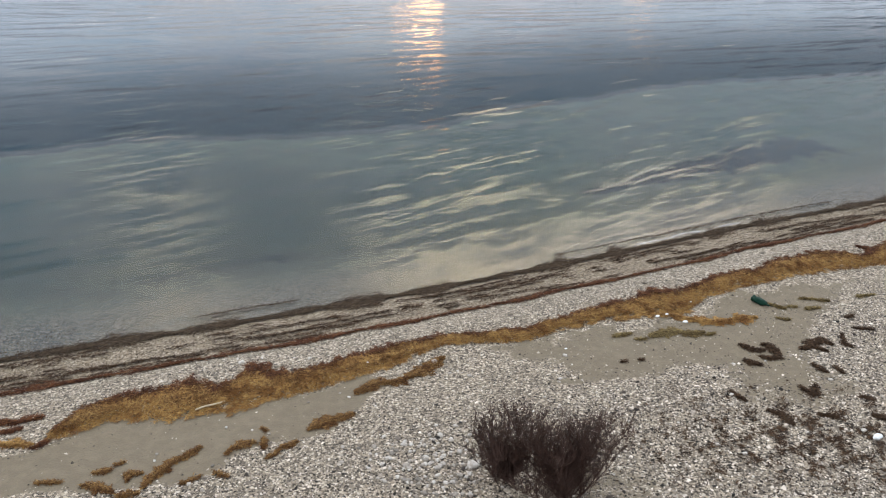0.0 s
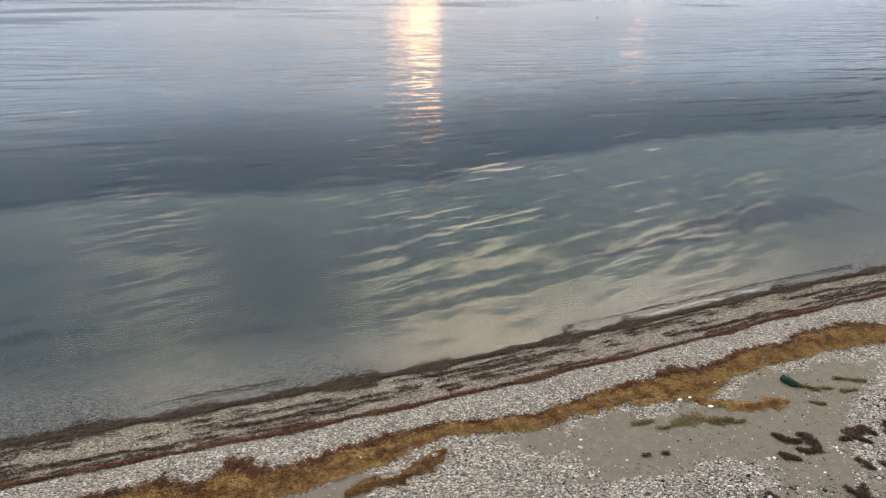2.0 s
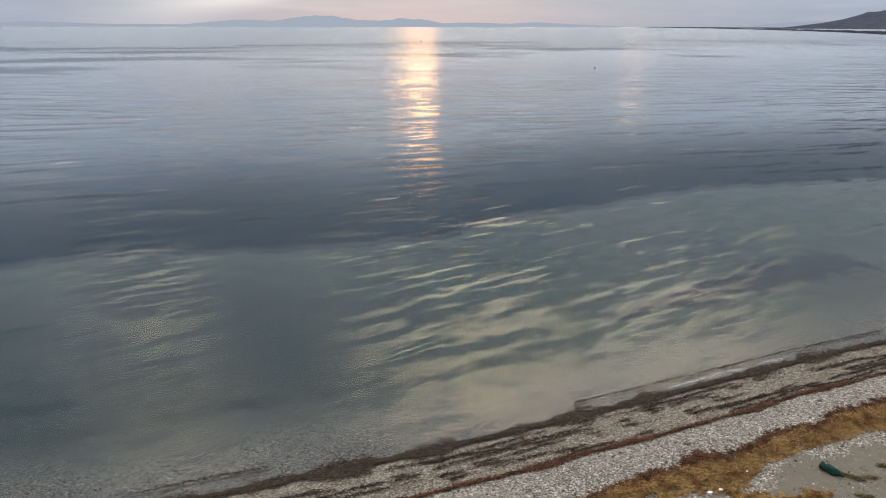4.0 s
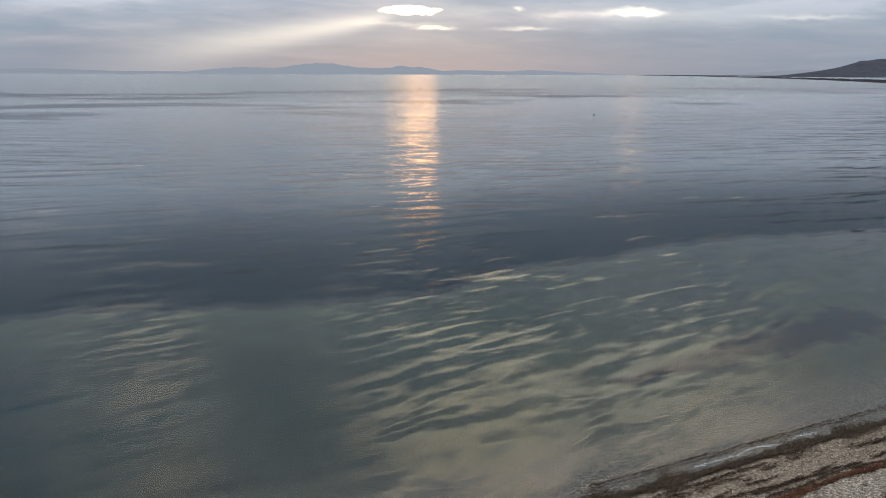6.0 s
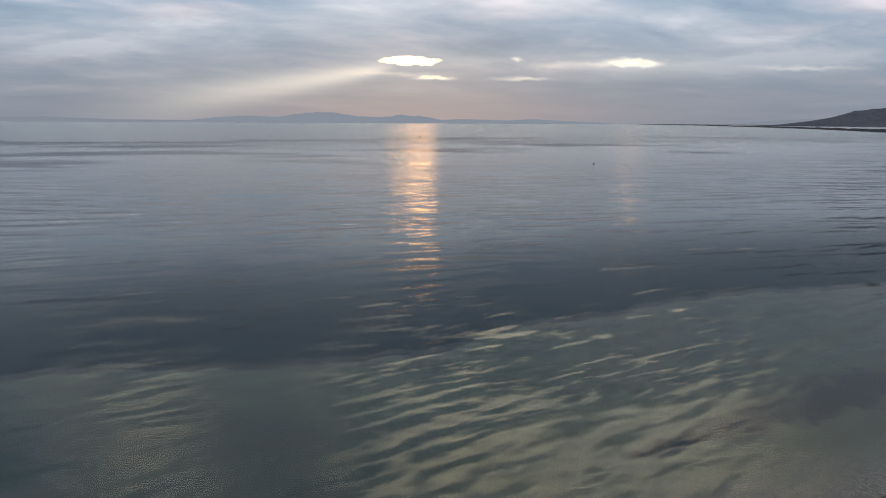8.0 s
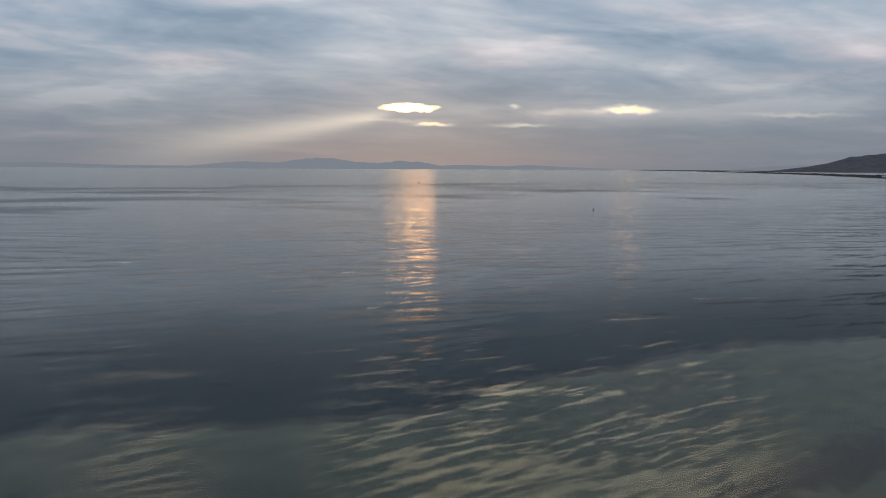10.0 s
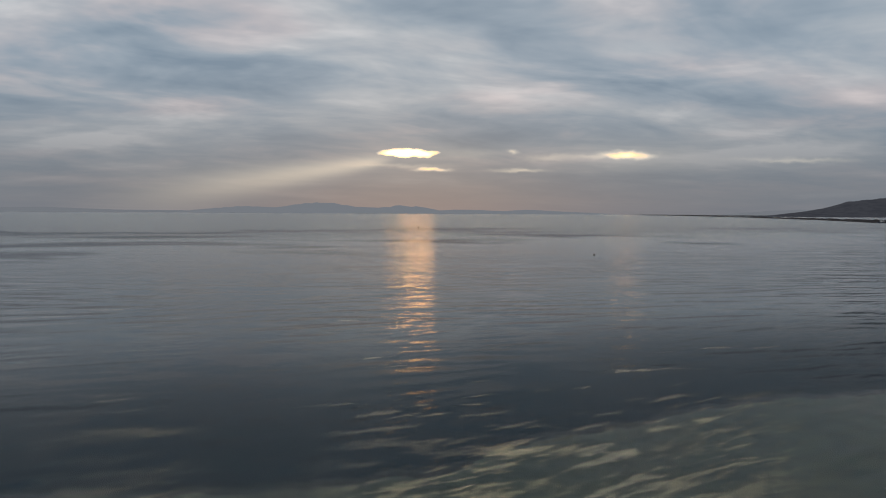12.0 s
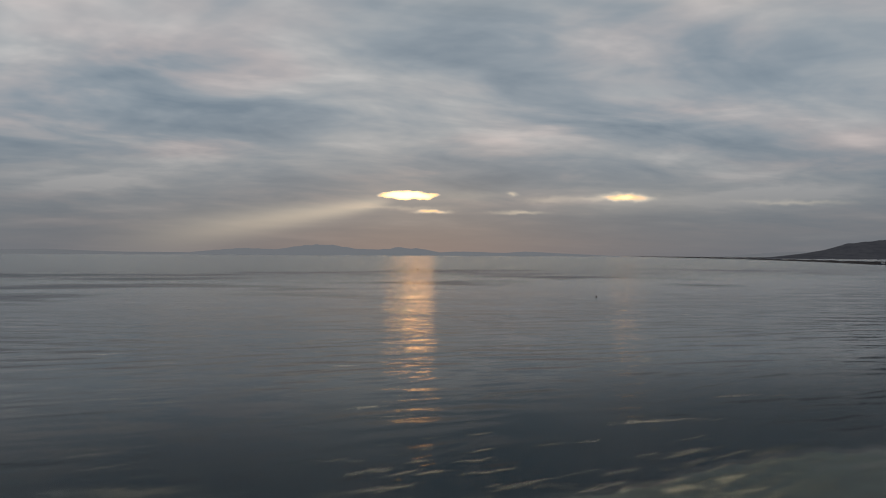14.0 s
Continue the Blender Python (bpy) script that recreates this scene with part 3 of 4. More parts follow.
# ---- far land ----


def ridge(name, mat, x0, x1, y, depth, tops, label, category, kind, rough=0.12, n=220, seed=3.0):
    """A range of hills: a crest of changing height between x0 and x1, sloping down to the water in front and behind."""
    xs = np.linspace(x0, x1, n)
    px, ph = np.array(tops).T
    crest = np.interp(xs, px, ph)
    crest = crest * (1 + rough * np.array([noise.fractal(Vector((x * 14.0 / (x1 - x0) * 3, seed, 0)), 0.8, 2.0, 5) for x in xs]))
    rows = []
    for k, up in ((-1.0, -0.02), (-0.75, 0.18), (-0.45, 0.5), (-0.2, 0.82), (0.0, 1.0), (0.4, 0.6), (1.0, -0.02)):
        bend = np.array([noise.noise(Vector((x * 30.0 / (x1 - x0), k * 3, seed))) for x in xs])
        z = crest * np.clip(up + (0.13 * bend if 0 < up < 1 else 0), -0.02, 1.0) - 0.2
        rows.append(np.stack([xs, np.full(n, y) + depth * (k + 0.12 * bend), z], -1))
    ob = new(name, mesh_from(name, np.concatenate(rows), grid_faces(n, len(rows)), mat))
    return tagged(ob, label, category, kind=kind)


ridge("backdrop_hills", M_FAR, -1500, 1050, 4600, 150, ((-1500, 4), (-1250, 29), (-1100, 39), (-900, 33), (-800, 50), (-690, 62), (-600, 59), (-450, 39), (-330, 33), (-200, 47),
      (-60, 37), (30, 19), (110, 25), (230, 23), (400, 18), (520, 26), (640, 22), (760, 15), (900, 10), (1050, 3)), "low blue-grey hills across the sea, veiled in painted haze", "hills", "structure", 0.09, 320)
ridge("backdrop_hills_faint", M_FAINT, -3200, -1200, 4750, 90, ((-3200, 12), (-2550, 26), (-2300, 30), (-1900, 16), (-1500, 14), (-1200, 4)), "faint distant hills nearly lost in painted haze", "hills", "structure", 0.10, 120, 8.0)
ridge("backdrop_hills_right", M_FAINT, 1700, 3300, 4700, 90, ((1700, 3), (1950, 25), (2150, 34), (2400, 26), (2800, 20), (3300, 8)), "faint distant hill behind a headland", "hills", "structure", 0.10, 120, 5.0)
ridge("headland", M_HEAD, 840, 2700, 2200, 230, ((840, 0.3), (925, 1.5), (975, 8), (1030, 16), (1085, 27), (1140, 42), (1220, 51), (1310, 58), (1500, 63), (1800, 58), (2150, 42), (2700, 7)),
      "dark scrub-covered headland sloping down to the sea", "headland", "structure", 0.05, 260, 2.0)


def bank(name, line, width, top, label):
    """A low bank of shingle along a line of plan points."""
    pts = []
    for (ax, ay), (bx, by) in zip(line, line[1:]):
        for s in np.linspace(0, 1, 30, endpoint=False):
            pts.append((ax + (bx - ax) * s, ay + (by - ay) * s))
    pts = np.array(pts)
    t = np.gradient(pts, axis=0)
    t /= np.linalg.norm(t, axis=1)[:, None]
    nrm = np.stack([t[:, 1], -t[:, 0]], -1)
    rows = []
    ends = np.minimum(1, np.minimum(np.arange(len(pts)), np.arange(len(pts))[::-1] + 8) / 12)
    for k, up in ((-1, -0.1), (-0.55, 0.7), (0.1, 1.0), (0.6, 0.6), (1, -0.1)):
        wob = np.array([noise.fractal(Vector((p[0] * 0.02, p[1] * 0.02, k)), 0.8, 2.0, 4) for p in pts])
        p = pts + nrm * (width * k * np.clip(0.8 + 0.4 * wob, 0.5, 1.4) * ends)[:, None]
        rows.append(np.column_stack([p, top * up * np.clip(0.8 + 0.4 * wob, 0.5, 1.4) * ends - 0.05]))
    return tagged(new(name, mesh_from(name, np.concatenate(rows), grid_faces(len(pts), len(rows)), M_SPIT)), label, "spit", kind="structure")


bank("sand_spit", ((972, 4050), (868, 2780), (610, 1530), (475, 985), (372, 665), (345, 560), (420, 500), (700, 470)), 16, 2.5, "long low dark shingle spit reaching out into the sea")
bank("sand_spit_behind", ((1010, 4080), (1120, 3400), (1260, 2800), (1200, 2350)), 16, 2.6, "thin low bank behind a spit, with water between")

# ---- things on the beach ----

OCTA_V = np.array([(1, 0, 0), (0, 1, 0), (-1, 0, 0), (0, -1, 0), (0, 0, 1), (0, 0, -1)], float)
OCTA_F = np.array([(0, 1, 4), (1, 2, 4), (2, 3, 4), (3, 0, 4), (1, 0, 5), (2, 1, 5), (3, 2, 5), (0, 3, 5)])


def pebble_mesh(name, x, y, size, mat, sink=0.12):
    """Small stones bedded to half their height at plan points, each turned and flattened its own way."""
    n = len(x)
    k = len(OCTA_V) - 1
    s = size[:, None] * np.stack([rng.uniform(0.8, 1.35, n), rng.uniform(0.65, 1.0, n), rng.uniform(0.42, 0.85, n)], -1)
    v = OCTA_V[None, :k] * (1 + rng.normal(0, 0.16, (n, k, 1))) * s[:, None, :]
    a, b = rng.uniform(0, 6.28, n), rng.normal(0, 0.3, n)
    ca, sa, cb, sb = np.cos(a)[:, None], np.sin(a)[:, None], np.cos(b)[:, None], np.sin(b)[:, None]
    vx, vz = v[..., 0] * cb + v[..., 2] * sb, -v[..., 0] * sb + v[..., 2] * cb
    vy = v[..., 1]
    out = np.stack([vx * ca - vy * sa + x[:, None], vx * sa + vy * ca + y[:, None], vz + (height(x, y) - s[:, 2] * sink)[:, None]], -1)
    faces = OCTA_F[None, :4] + (np.arange(n) * k)[:, None, None]
    return mesh_from(name, out.reshape(-1, 3), faces.reshape(-1, 3), mat)


def scatter(n, x0, x1, d0, d1):
    """Plan points by x and by distance inland."""
    x = rng.uniform(x0, x1, n)
    d = rng.uniform(d0, d1, n)
    return x, along(SHORE, x, 0.44) - d / ACROSS, d


def kept(keep, *arrays):
    return [a[keep] for a in arrays]


x, y, d = scatter(290000, -9.5, 13.5, 1.3, 8.9)
bare = sandy(x, y)
x, y, d = kept((rng.random(len(x)) < 1.03 - bare) & (y > 6.9), x, y, d)
coarse = rng.random(len(x)) < ease(d + 0.5 * wave(x, y, 1.4), 3.4, 5.2)
size = rng.lognormal(0, 0.42, len(x)) * (0.0095 + 0.004 * ease(d, 3.2, 5.5))
for name, pick, mat, label in (("fine_pebbles", ~coarse, M_FINE, "fine pale beige-grey beach pebbles"), ("beach_pebbles", coarse, M_PEBBLE, "loose grey, dark and white beach pebbles")):
    px, py, pr = kept(pick, x, y, size)
    tagged(new(name, pebble_mesh(name, px, py, pr, mat)), label, "pebbles", kind="stuff")
x, y, d = scatter(75000, -11.5, 15.5, 7.8, 17.0)
x, y, d = kept(y < 7.1 + 0.2 * wave(x, y, 2), x, y, d)
tagged(new("upper_beach_pebbles", pebble_mesh("upper_beach_pebbles", x, y, rng.lognormal(math.log(0.0145), 0.4, len(x)), M_PEBBLE)), "grey pebbles strewn over the upper beach", "pebbles", kind="stuff")
x, y, d = scatter(62000, -9.5, 13.5, 0.15, 1.45)
tagged(new("damp_pebbles", pebble_mesh("damp_pebbles", x, y, rng.lognormal(math.log(0.0095), 0.35, len(x)), M_DAMP)), "damp brown and grey pebbles along the water's edge", "pebbles", kind="stuff")
x, y, d = scatter(16000, -9.5, 13.5, -1.6, 0.1)
x, y, d = kept(rng.random(len(x)) < ease(d, -1.7, -0.2), x, y, d)
tagged(new("drowned_pebbles", pebble_mesh("drowned_pebbles", x, y, rng.lognormal(math.log(0.012), 0.3, len(x)), M_DAMP)), "pebbles lying in shallow water", "pebbles", kind="stuff")


def strands(x, y, z, length, width, turn=None, curl=0.5):
    """Short curled ribbons of weed: three pairs of points each."""
    n = len(x)
    a = rng.uniform(0, 6.28, n) if turn is None else turn
    bend = rng.normal(0, 0.7, n)
    rise = rng.uniform(0.0, curl, n)
    rows = []
    px, py, pz = x.copy(), y.copy(), z.copy()
    for k in range(3):
        ax, ay = np.cos(a + bend * k), np.sin(a + bend * k)
        half = width * (0.5 if k != 2 else 0.2)
        tilt = rng.normal(0, 0.4, n) * half
        rows.append(np.stack([px - ay * half, py + ax * half, pz + tilt], -1))
        rows.append(np.stack([px + ay * half, py - ax * half, pz - tilt], -1))
        px, py = px + ax * length / 2, py + ay * length / 2
        pz = pz + rise * length * (0.35 if k == 0 else -0.25)
    v = np.stack(rows, 1)
    q = np.array([[0, 1, 3, 2], [2, 3, 5, 4]])
    return v.reshape(-1, 3), (q[None] + (np.arange(n) * 6)[:, None, None]).reshape(-1, 4)


# the drift line: x, its seaward edge and its landward edge
WRACK = ((-5.2, 8.85, 8.72), (-5.0, 9.42, 8.83), (-4.6, 9.70, 9.10), (-4.2, 9.83, 9.18), (-3.84, 10.08, 9.15), (-3.5, 9.94, 9.22), (-3.14, 9.98, 9.36), (-2.92, 10.48, 9.40), (-2.6, 10.40, 9.56), (-2.25, 10.32, 9.76),
         (-1.8, 10.50, 9.98), (-1.43, 10.84, 10.20), (-0.7, 11.20, 10.62), (0.0, 11.48, 11.22), (0.6, 11.56, 11.27), (1.45, 11.80, 11.44), (2.15, 12.20, 11.86), (2.7, 12.56, 12.02), (3.2, 12.74, 12.18),
         (3.85, 13.22, 12.28), (4.3, 13.20, 12.46), (4.75, 13.50, 12.95), (5.2, 13.80, 13.24), (6.0, 14.08, 13.62), (6.9, 14.68, 13.98), (7.9, 15.0, 14.32), (8.5, 14.86, 14.46), (9.2, 15.40, 14.62), (11.0, 16.1, 15.5))


def wrack_points(n, side0, side1, ragged=0.25):
    """Points strewn over the drift line; side -1 is its seaward edge, 1 its landward edge."""
    line = np.array(WRACK)
    x = rng.uniform(line[0, 0], line[-1, 0], n)
    top, low = np.interp(x, line[:, 0], line[:, 1]), np.interp(x, line[:, 0], line[:, 2])
    mid, half = (top + low) / 2, (top - low) / 2
    s = rng.uniform(side0, side1, n)
    edge = 1 + ragged * (0.5 * wave(x, mid, 4.5) + 0.7 * wave(x * 2.7, mid, 5.0) + 0.7 * wave(x * 6.1, mid + s, 6.0))
    keep = (rng.random(n) < (half + 0.04) / 0.5) & (rng.random(n) < 1.3 - 0.75 * np.maximum(s, 0) ** 3)
    return x[keep], (mid - s * half * edge + 0.04 * wave(x, mid, 3.2))[keep], s[keep]


x, y, s = wrack_points(120000, -0.72, 0.97, 0.22)
x, y, s = kept((wave(x, y, 7.0) + 0.6 * wave(x, y, 17.0) > -0.62 - 0.4 * (s < 0.5)), x, y, s)
heap = 0.055 * ease(s, 1.0, 0.0) * rng.random(len(x))
v, f = strands(x, y, height(x, y) + 0.012 + heap, rng.uniform(0.03, 0.085, len(x)), rng.uniform(0.005, 0.012, len(x)))
tagged(new("seaweed_drift_line", mesh_from("seaweed_drift_line", v, f, M_OCHRE)), "dry ochre seaweed washed up in a long drift line", "seaweed", kind="stuff")
x, y, s = wrack_points(90000, -1.12, 0.1, 0.45)
x, y, s = kept(rng.random(len(x)) < ease(-s + 0.55 * wave(x, y, 3.1) + 0.35 * wave(x, y, 11.0), 0.10, 0.5), x, y, s)
heap = 0.13 * np.exp(-((s + 0.7) / 0.3) ** 2) * rng.random(len(x)) * (0.6 + 0.5 * wave(x, y, 4))
v, f = strands(x, y, height(x, y) + 0.012 + np.maximum(heap, 0), rng.uniform(0.03, 0.09, len(x)), rng.uniform(0.005, 0.012, len(x)))
tagged(new("russet_seaweed_edge", mesh_from("russet_seaweed_edge", v, f, M_RUSSET)), "dark russet seaweed heaped on the seaward edge of a drift line", "seaweed", kind="stuff")

x, y, s = wrack_points(32000, -0.95, 0.55, 0.3)
x, y, s = kept(rng.random(len(x)) < ease(0.7 * wave(x, y, 2.3) + 0.6 * wave(x, y, 8.0) - 0.5 * s, 0.05, 0.5), x, y, s)
v, f = strands(x, y, height(x, y) + 0.03 + 0.05 * rng.random(len(x)), rng.uniform(0.03, 0.085, len(x)), rng.uniform(0.005, 0.012, len(x)))
tagged(new("brown_seaweed_drift", mesh_from("brown_seaweed_drift", v, f, M_BROWNWEED)), "brown drifts of seaweed lying in an ochre drift line", "seaweed", kind="stuff")

# thin broken lines of dark weed left by the last waves, and one thicker russet line above them
for name, d0, spread_by, count, mat, label in (("russet_weed_line", 1.40, 0.034, 22000, M_RUSSET, "thin russet line of weed on shingle"),
                                               ("weed_streaks", 0.0, 0.010, 42000, M_DARKWEED, "broken dark streaks of weed on damp shingle"),
                                               ("wet_weed_edge", 0.12, 0.095, 60000, M_WETWEED, "sodden dark weed along the water's edge"),
                                               ("floating_weed_line", -0.36, 0.012, 5000, M_WETWEED, "thin line of weed floating just off the shore")):
    x = rng.uniform(-9.0, 13.0, count)
    lane = rng.integers(0, 7, count)
    base = np.full(count, d0) if name != "weed_streaks" else np.array([0.42, 0.56, 0.70, 0.86, 1.0, 1.13, 1.27])[lane]
    shift = 2.3 * lane if name == "weed_streaks" else 0.0
    bend = 1.0 if name == "weed_streaks" else 0.45
    dd = base + bend * (0.075 * wave(x + shift, base * 3, 0.7) + 0.04 * wave(x + shift, base, 2.4)) + 0.02 * wave(x - shift, base, 9.0)
    thick = np.clip(0.8 + 0.9 * wave(x + shift, base, 1.9) + 0.6 * wave(x, base, 6.0), 0.25, 2.4)
    dd = dd + rng.normal(0, spread_by, count) * thick
    on = ease(1.0 * wave(x * 0.6 + shift, base * 4.0, 1.1) + 0.6 * wave(x - shift, base * 3.0, 4.0), -0.35, 0.35) if name == "weed_streaks" else np.clip(0.75 + 0.5 * wave(x, base, 2.0), 0.2, 1)
    go = (rng.random(count) < on) & ((name != "floating_weed_line") | ((x > 2.3) & (x < 9.6)) | ((x > -4.6) & (x < -2.7)))
    x, dd = x[go], dd[go]
    y = along(SHORE, x, 0.44) - dd / ACROSS
    v, f = strands(x, y, np.maximum(height(x, y), 0.0) + 0.012 + 0.03 * rng.random(len(x)), rng.uniform(0.03, 0.10, len(x)), rng.uniform(0.005, 0.012, len(x)), 0.41 + rng.normal(0, 0.5, len(x)), 0.4)
    tagged(new(name, mesh_from(name, v, f, mat)), label, "seaweed", kind="stuff")


def seaweed_clump(line, wide, mat, label, density=15000):
    """A washed-up tangle along a bent line: a low ragged mat with ribbons heaped over it."""
    line = np.array(line, float)
    legs = np.hypot(*np.diff(line, axis=0).T)
    run = np.concatenate([[0], np.cumsum(legs)])
    rows = max(8, int(run[-1] / 0.025))
    u = np.linspace(0, run[-1], rows)
    px, py = np.interp(u, run, line[:, 0]), np.interp(u, run, line[:, 1])
    for _ in range(3):
        px[1:-1], py[1:-1] = (px[:-2] + px[1:-1] * 2 + px[2:]) / 4, (py[:-2] + py[1:-1] * 2 + py[2:]) / 4
    tx, ty = np.gradient(px), np.gradient(py)
    size = np.hypot(tx, ty)
    tx, ty = tx / size, ty / size
    jitter = float(rng.uniform(0, 50))
    taper = np.clip(np.minimum(u + 0.02, run[-1] - u + 0.02) / (2.2 * wide), 0.12, 1) ** 0.8
    half = {side: wide * taper * np.clip(0.85 + 0.9 * wave(u + jitter * side, u * 0 + jitter, 6.0) + 0.7 * wave(u + jitter, u * 0 + jitter * side, 17.0), 0.12, 2.1) for side in (-1, 1)}
    cx, cy = float(px.mean()), float(py.mean())
    z0 = float(height(cx, cy))

    def lay(i, t):
        off = np.where(t < 0, half[-1][i], half[1][i]) * t
        return px[i] - ty[i] * off, py[i] + tx[i] * off

    mat_rows = []
    for t, up in ((-0.6, -0.004), (-0.3, 0.009), (0.0, 0.016), (0.3, 0.009), (0.6, -0.004)):
        gx, gy = lay(np.arange(rows), np.full(rows, t))
        mat_rows.append(np.stack([gx - cx, gy - cy, height(gx, gy) - z0 + up + (0.006 * rng.random(rows) if up > 0 else 0)], -1))
    n = max(90, int(density * run[-1] * wide * 2))
    i, t = rng.integers(0, rows, n), rng.uniform(-1.1, 1.1, n)
    gx, gy = lay(i, t)
    stray = np.where(rng.random(n) < 0.1, 0.018, 0.009)
    gx, gy = gx + rng.normal(0, 1, n) * stray, gy + rng.normal(0, 1, n) * stray
    z = height(gx, gy) - z0 + 0.008 + 0.04 * (1.1 - np.abs(t)) * rng.random(n)
    v, f = strands(gx - cx, gy - cy, z, rng.uniform(0.014, 0.042, n) * np.where(rng.random(n) < 0.08, 1.8, 1.0), rng.uniform(0.006, 0.014, n))
    verts, faces = np.concatenate([np.concatenate(mat_rows), v]), np.concatenate([grid_faces(rows, 5), f + rows * 5])
    ob = new("seaweed_clump", mesh_from("seaweed_clump", verts, faces, mat))
    ob.location = (cx, cy, z0)
    return tagged(ob, label, "seaweed", "seaweed clumps on the beach")


OCHRE_CLUMP, OLIVE_CLUMP, DARK_CLUMP = "small ragged tangle of ochre-brown seaweed on sand", "flat patch of olive-brown seaweed on sand", "dark russet tangle of dry seaweed on sandy shingle"
seaweed_clump(((-1.25, 9.87), (-1.11, 10.07), (-0.78, 10.15), (-0.45, 10.32), (0.0, 10.85)), 0.10, M_BROWNWEED, "long limb of brown seaweed beside a drift line")
seaweed_clump(((-1.8, 8.99), (-1.65, 9.14), (-1.25, 9.34)), 0.095, M_BROWNWEED, OCHRE_CLUMP)
seaweed_clump(((-2.77, 8.43), (-2.72, 8.54), (-2.63, 8.63), (-2.47, 8.68)), 0.07, M_BROWNWEED, OCHRE_CLUMP)
seaweed_clump(((-2.45, 9.0), (-2.35, 8.94)), 0.03, M_BROWNWEED, OCHRE_CLUMP)
seaweed_clump(((-2.32, 8.55), (-2.37, 8.78)), 0.05, M_BROWNWEED, OCHRE_CLUMP)
seaweed_clump(((-2.10, 8.59), (-1.92, 8.71)), 0.065, M_BROWNWEED, OCHRE_CLUMP)
seaweed_clump(((-2.24, 8.34), (-2.11, 8.55)), 0.03, M_BROWNWEED, "thin shred of brown seaweed on sand")
seaweed_clump(((-3.62, 7.8), (-3.54, 8.04), (-3.41, 8.26), (-3.27, 8.43), (-3.14, 8.58)), 0.075, M_BROWNWEED, "long crooked tangle of ochre-brown seaweed on sand")
seaweed_clump(((-3.86, 7.93), (-3.89, 8.08), (-3.73, 8.07)), 0.05, M_BROWNWEED, "hooked tangle of ochre-brown seaweed on sand")
seaweed_clump(((-4.36, 7.82), (-4.17, 7.82), (-3.95, 7.70)), 0.06, M_BROWNWEED, OCHRE_CLUMP)
seaweed_clump(((-4.32, 8.06), (-4.14, 8.12)), 0.05, M_BROWNWEED, OCHRE_CLUMP)
for line, wide in ((((-4.95, 7.87), (-4.64, 7.87)), 0.035), (((-3.17, 7.84), (-2.98, 7.97)), 0.04), (((-2.82, 8.05), (-2.63, 7.97)), 0.03), (((-4.13, 8.22), (-4.02, 8.29)), 0.025), (((-3.87, 7.64), (-3.63, 7.69)), 0.05)):
    seaweed_clump(line, wide, M_BROWNWEED, OCHRE_CLUMP)
for line, wide in ((((2.80, 11.57), (3.10, 11.65)), 0.07), (((3.14, 11.45), (3.30, 11.46)), 0.045), (((4.33, 11.60), (4.48, 11.65)), 0.05), (((5.73, 12.20), (5.92, 12.13)), 0.045), (((6.45, 12.98), (6.90, 12.84)), 0.05),
                   (((5.80, 12.78), (6.02, 12.60)), 0.12), (((6.10, 12.68), (6.24, 12.64)), 0.05), (((6.35, 12.52), (6.62, 12.56)), 0.04), (((7.5, 13.04), (7.85, 13.12)), 0.05)):
    seaweed_clump(line, wide, M_OLIVE, OLIVE_CLUMP)
seaweed_clump(((3.40, 11.55), (3.62, 11.72), (3.85, 11.74), (4.08, 11.66), (4.32, 11.68)), 0.12, M_OLIVE, "broad flat patch of olive-brown seaweed on sand")
seaweed_clump(((3.95, 12.36), (4.33, 12.14), (4.68, 12.02), (5.0, 12.16), (5.38, 12.22)), 0.13, M_OCHRE, "trailing tail of olive-brown seaweed below a drift line")
for line, wide in ((((4.76, 11.25), (4.91, 11.10), (5.08, 11.05)), 0.07), (((4.67, 10.77), (4.86, 10.60)), 0.10), (((5.85, 11.17), (6.04, 10.98)), 0.05), (((5.62, 10.55), (5.72, 10.30)), 0.05), (((5.93, 10.48), (5.96, 10.27)), 0.03),
                   (((4.13, 9.80), (4.25, 9.57)), 0.06), (((4.48, 9.33), (4.63, 9.22), (4.67, 8.95)), 0.055), (((5.13, 9.19), (5.34, 9.13)), 0.07), (((5.92, 9.65), (6.06, 9.55)), 0.04), (((5.84, 9.16), (5.98, 9.02)), 0.08),
                   (((6.56, 11.60), (6.43, 11.26), (6.49, 11.13)), 0.035), (((6.88, 11.82), (7.16, 11.74)), 0.04), (((6.9, 12.2), (7.12, 12.28)), 0.04)):
    seaweed_clump(line, wide, M_DARKWEED, DARK_CLUMP)
seaweed_clump(((5.12, 11.26), (5.23, 11.20), (5.27, 10.97), (5.12, 10.76), (4.95, 10.86)), 0.08, M_DARKWEED, "hook-shaped dark tangle of dry seaweed on sand")
seaweed_clump(((5.66, 11.08), (5.86, 11.15), (6.12, 11.43), (6.22, 11.22)), 0.09, M_DARKWEED, "crooked dark tangle of dry seaweed on shingle")
seaweed_clump(((5.17, 9.92), (5.21, 9.76), (5.28, 9.70), (5.40, 9.94)), 0.06, M_DARKWEED, "forked dark tangle of dry seaweed on sand")
for line, wide in ((((-6.1, 9.10), (-5.72, 9.07), (-5.46, 9.19)), 0.07), (((-5.86, 8.84), (-5.63, 8.93)), 0.06), (((-5.32, 8.55), (-5.17, 8.71)), 0.06), (((-5.2, 8.94), (-5.12, 9.05)), 0.03)):
    seaweed_clump(line, wide, M_RUSSET, "dark russet tangle of seaweed on pale shingle")
seaweed_clump(((-6.0, 8.60), (-5.36, 8.62)), 0.08, M_OCHRE, OCHRE_CLUMP)
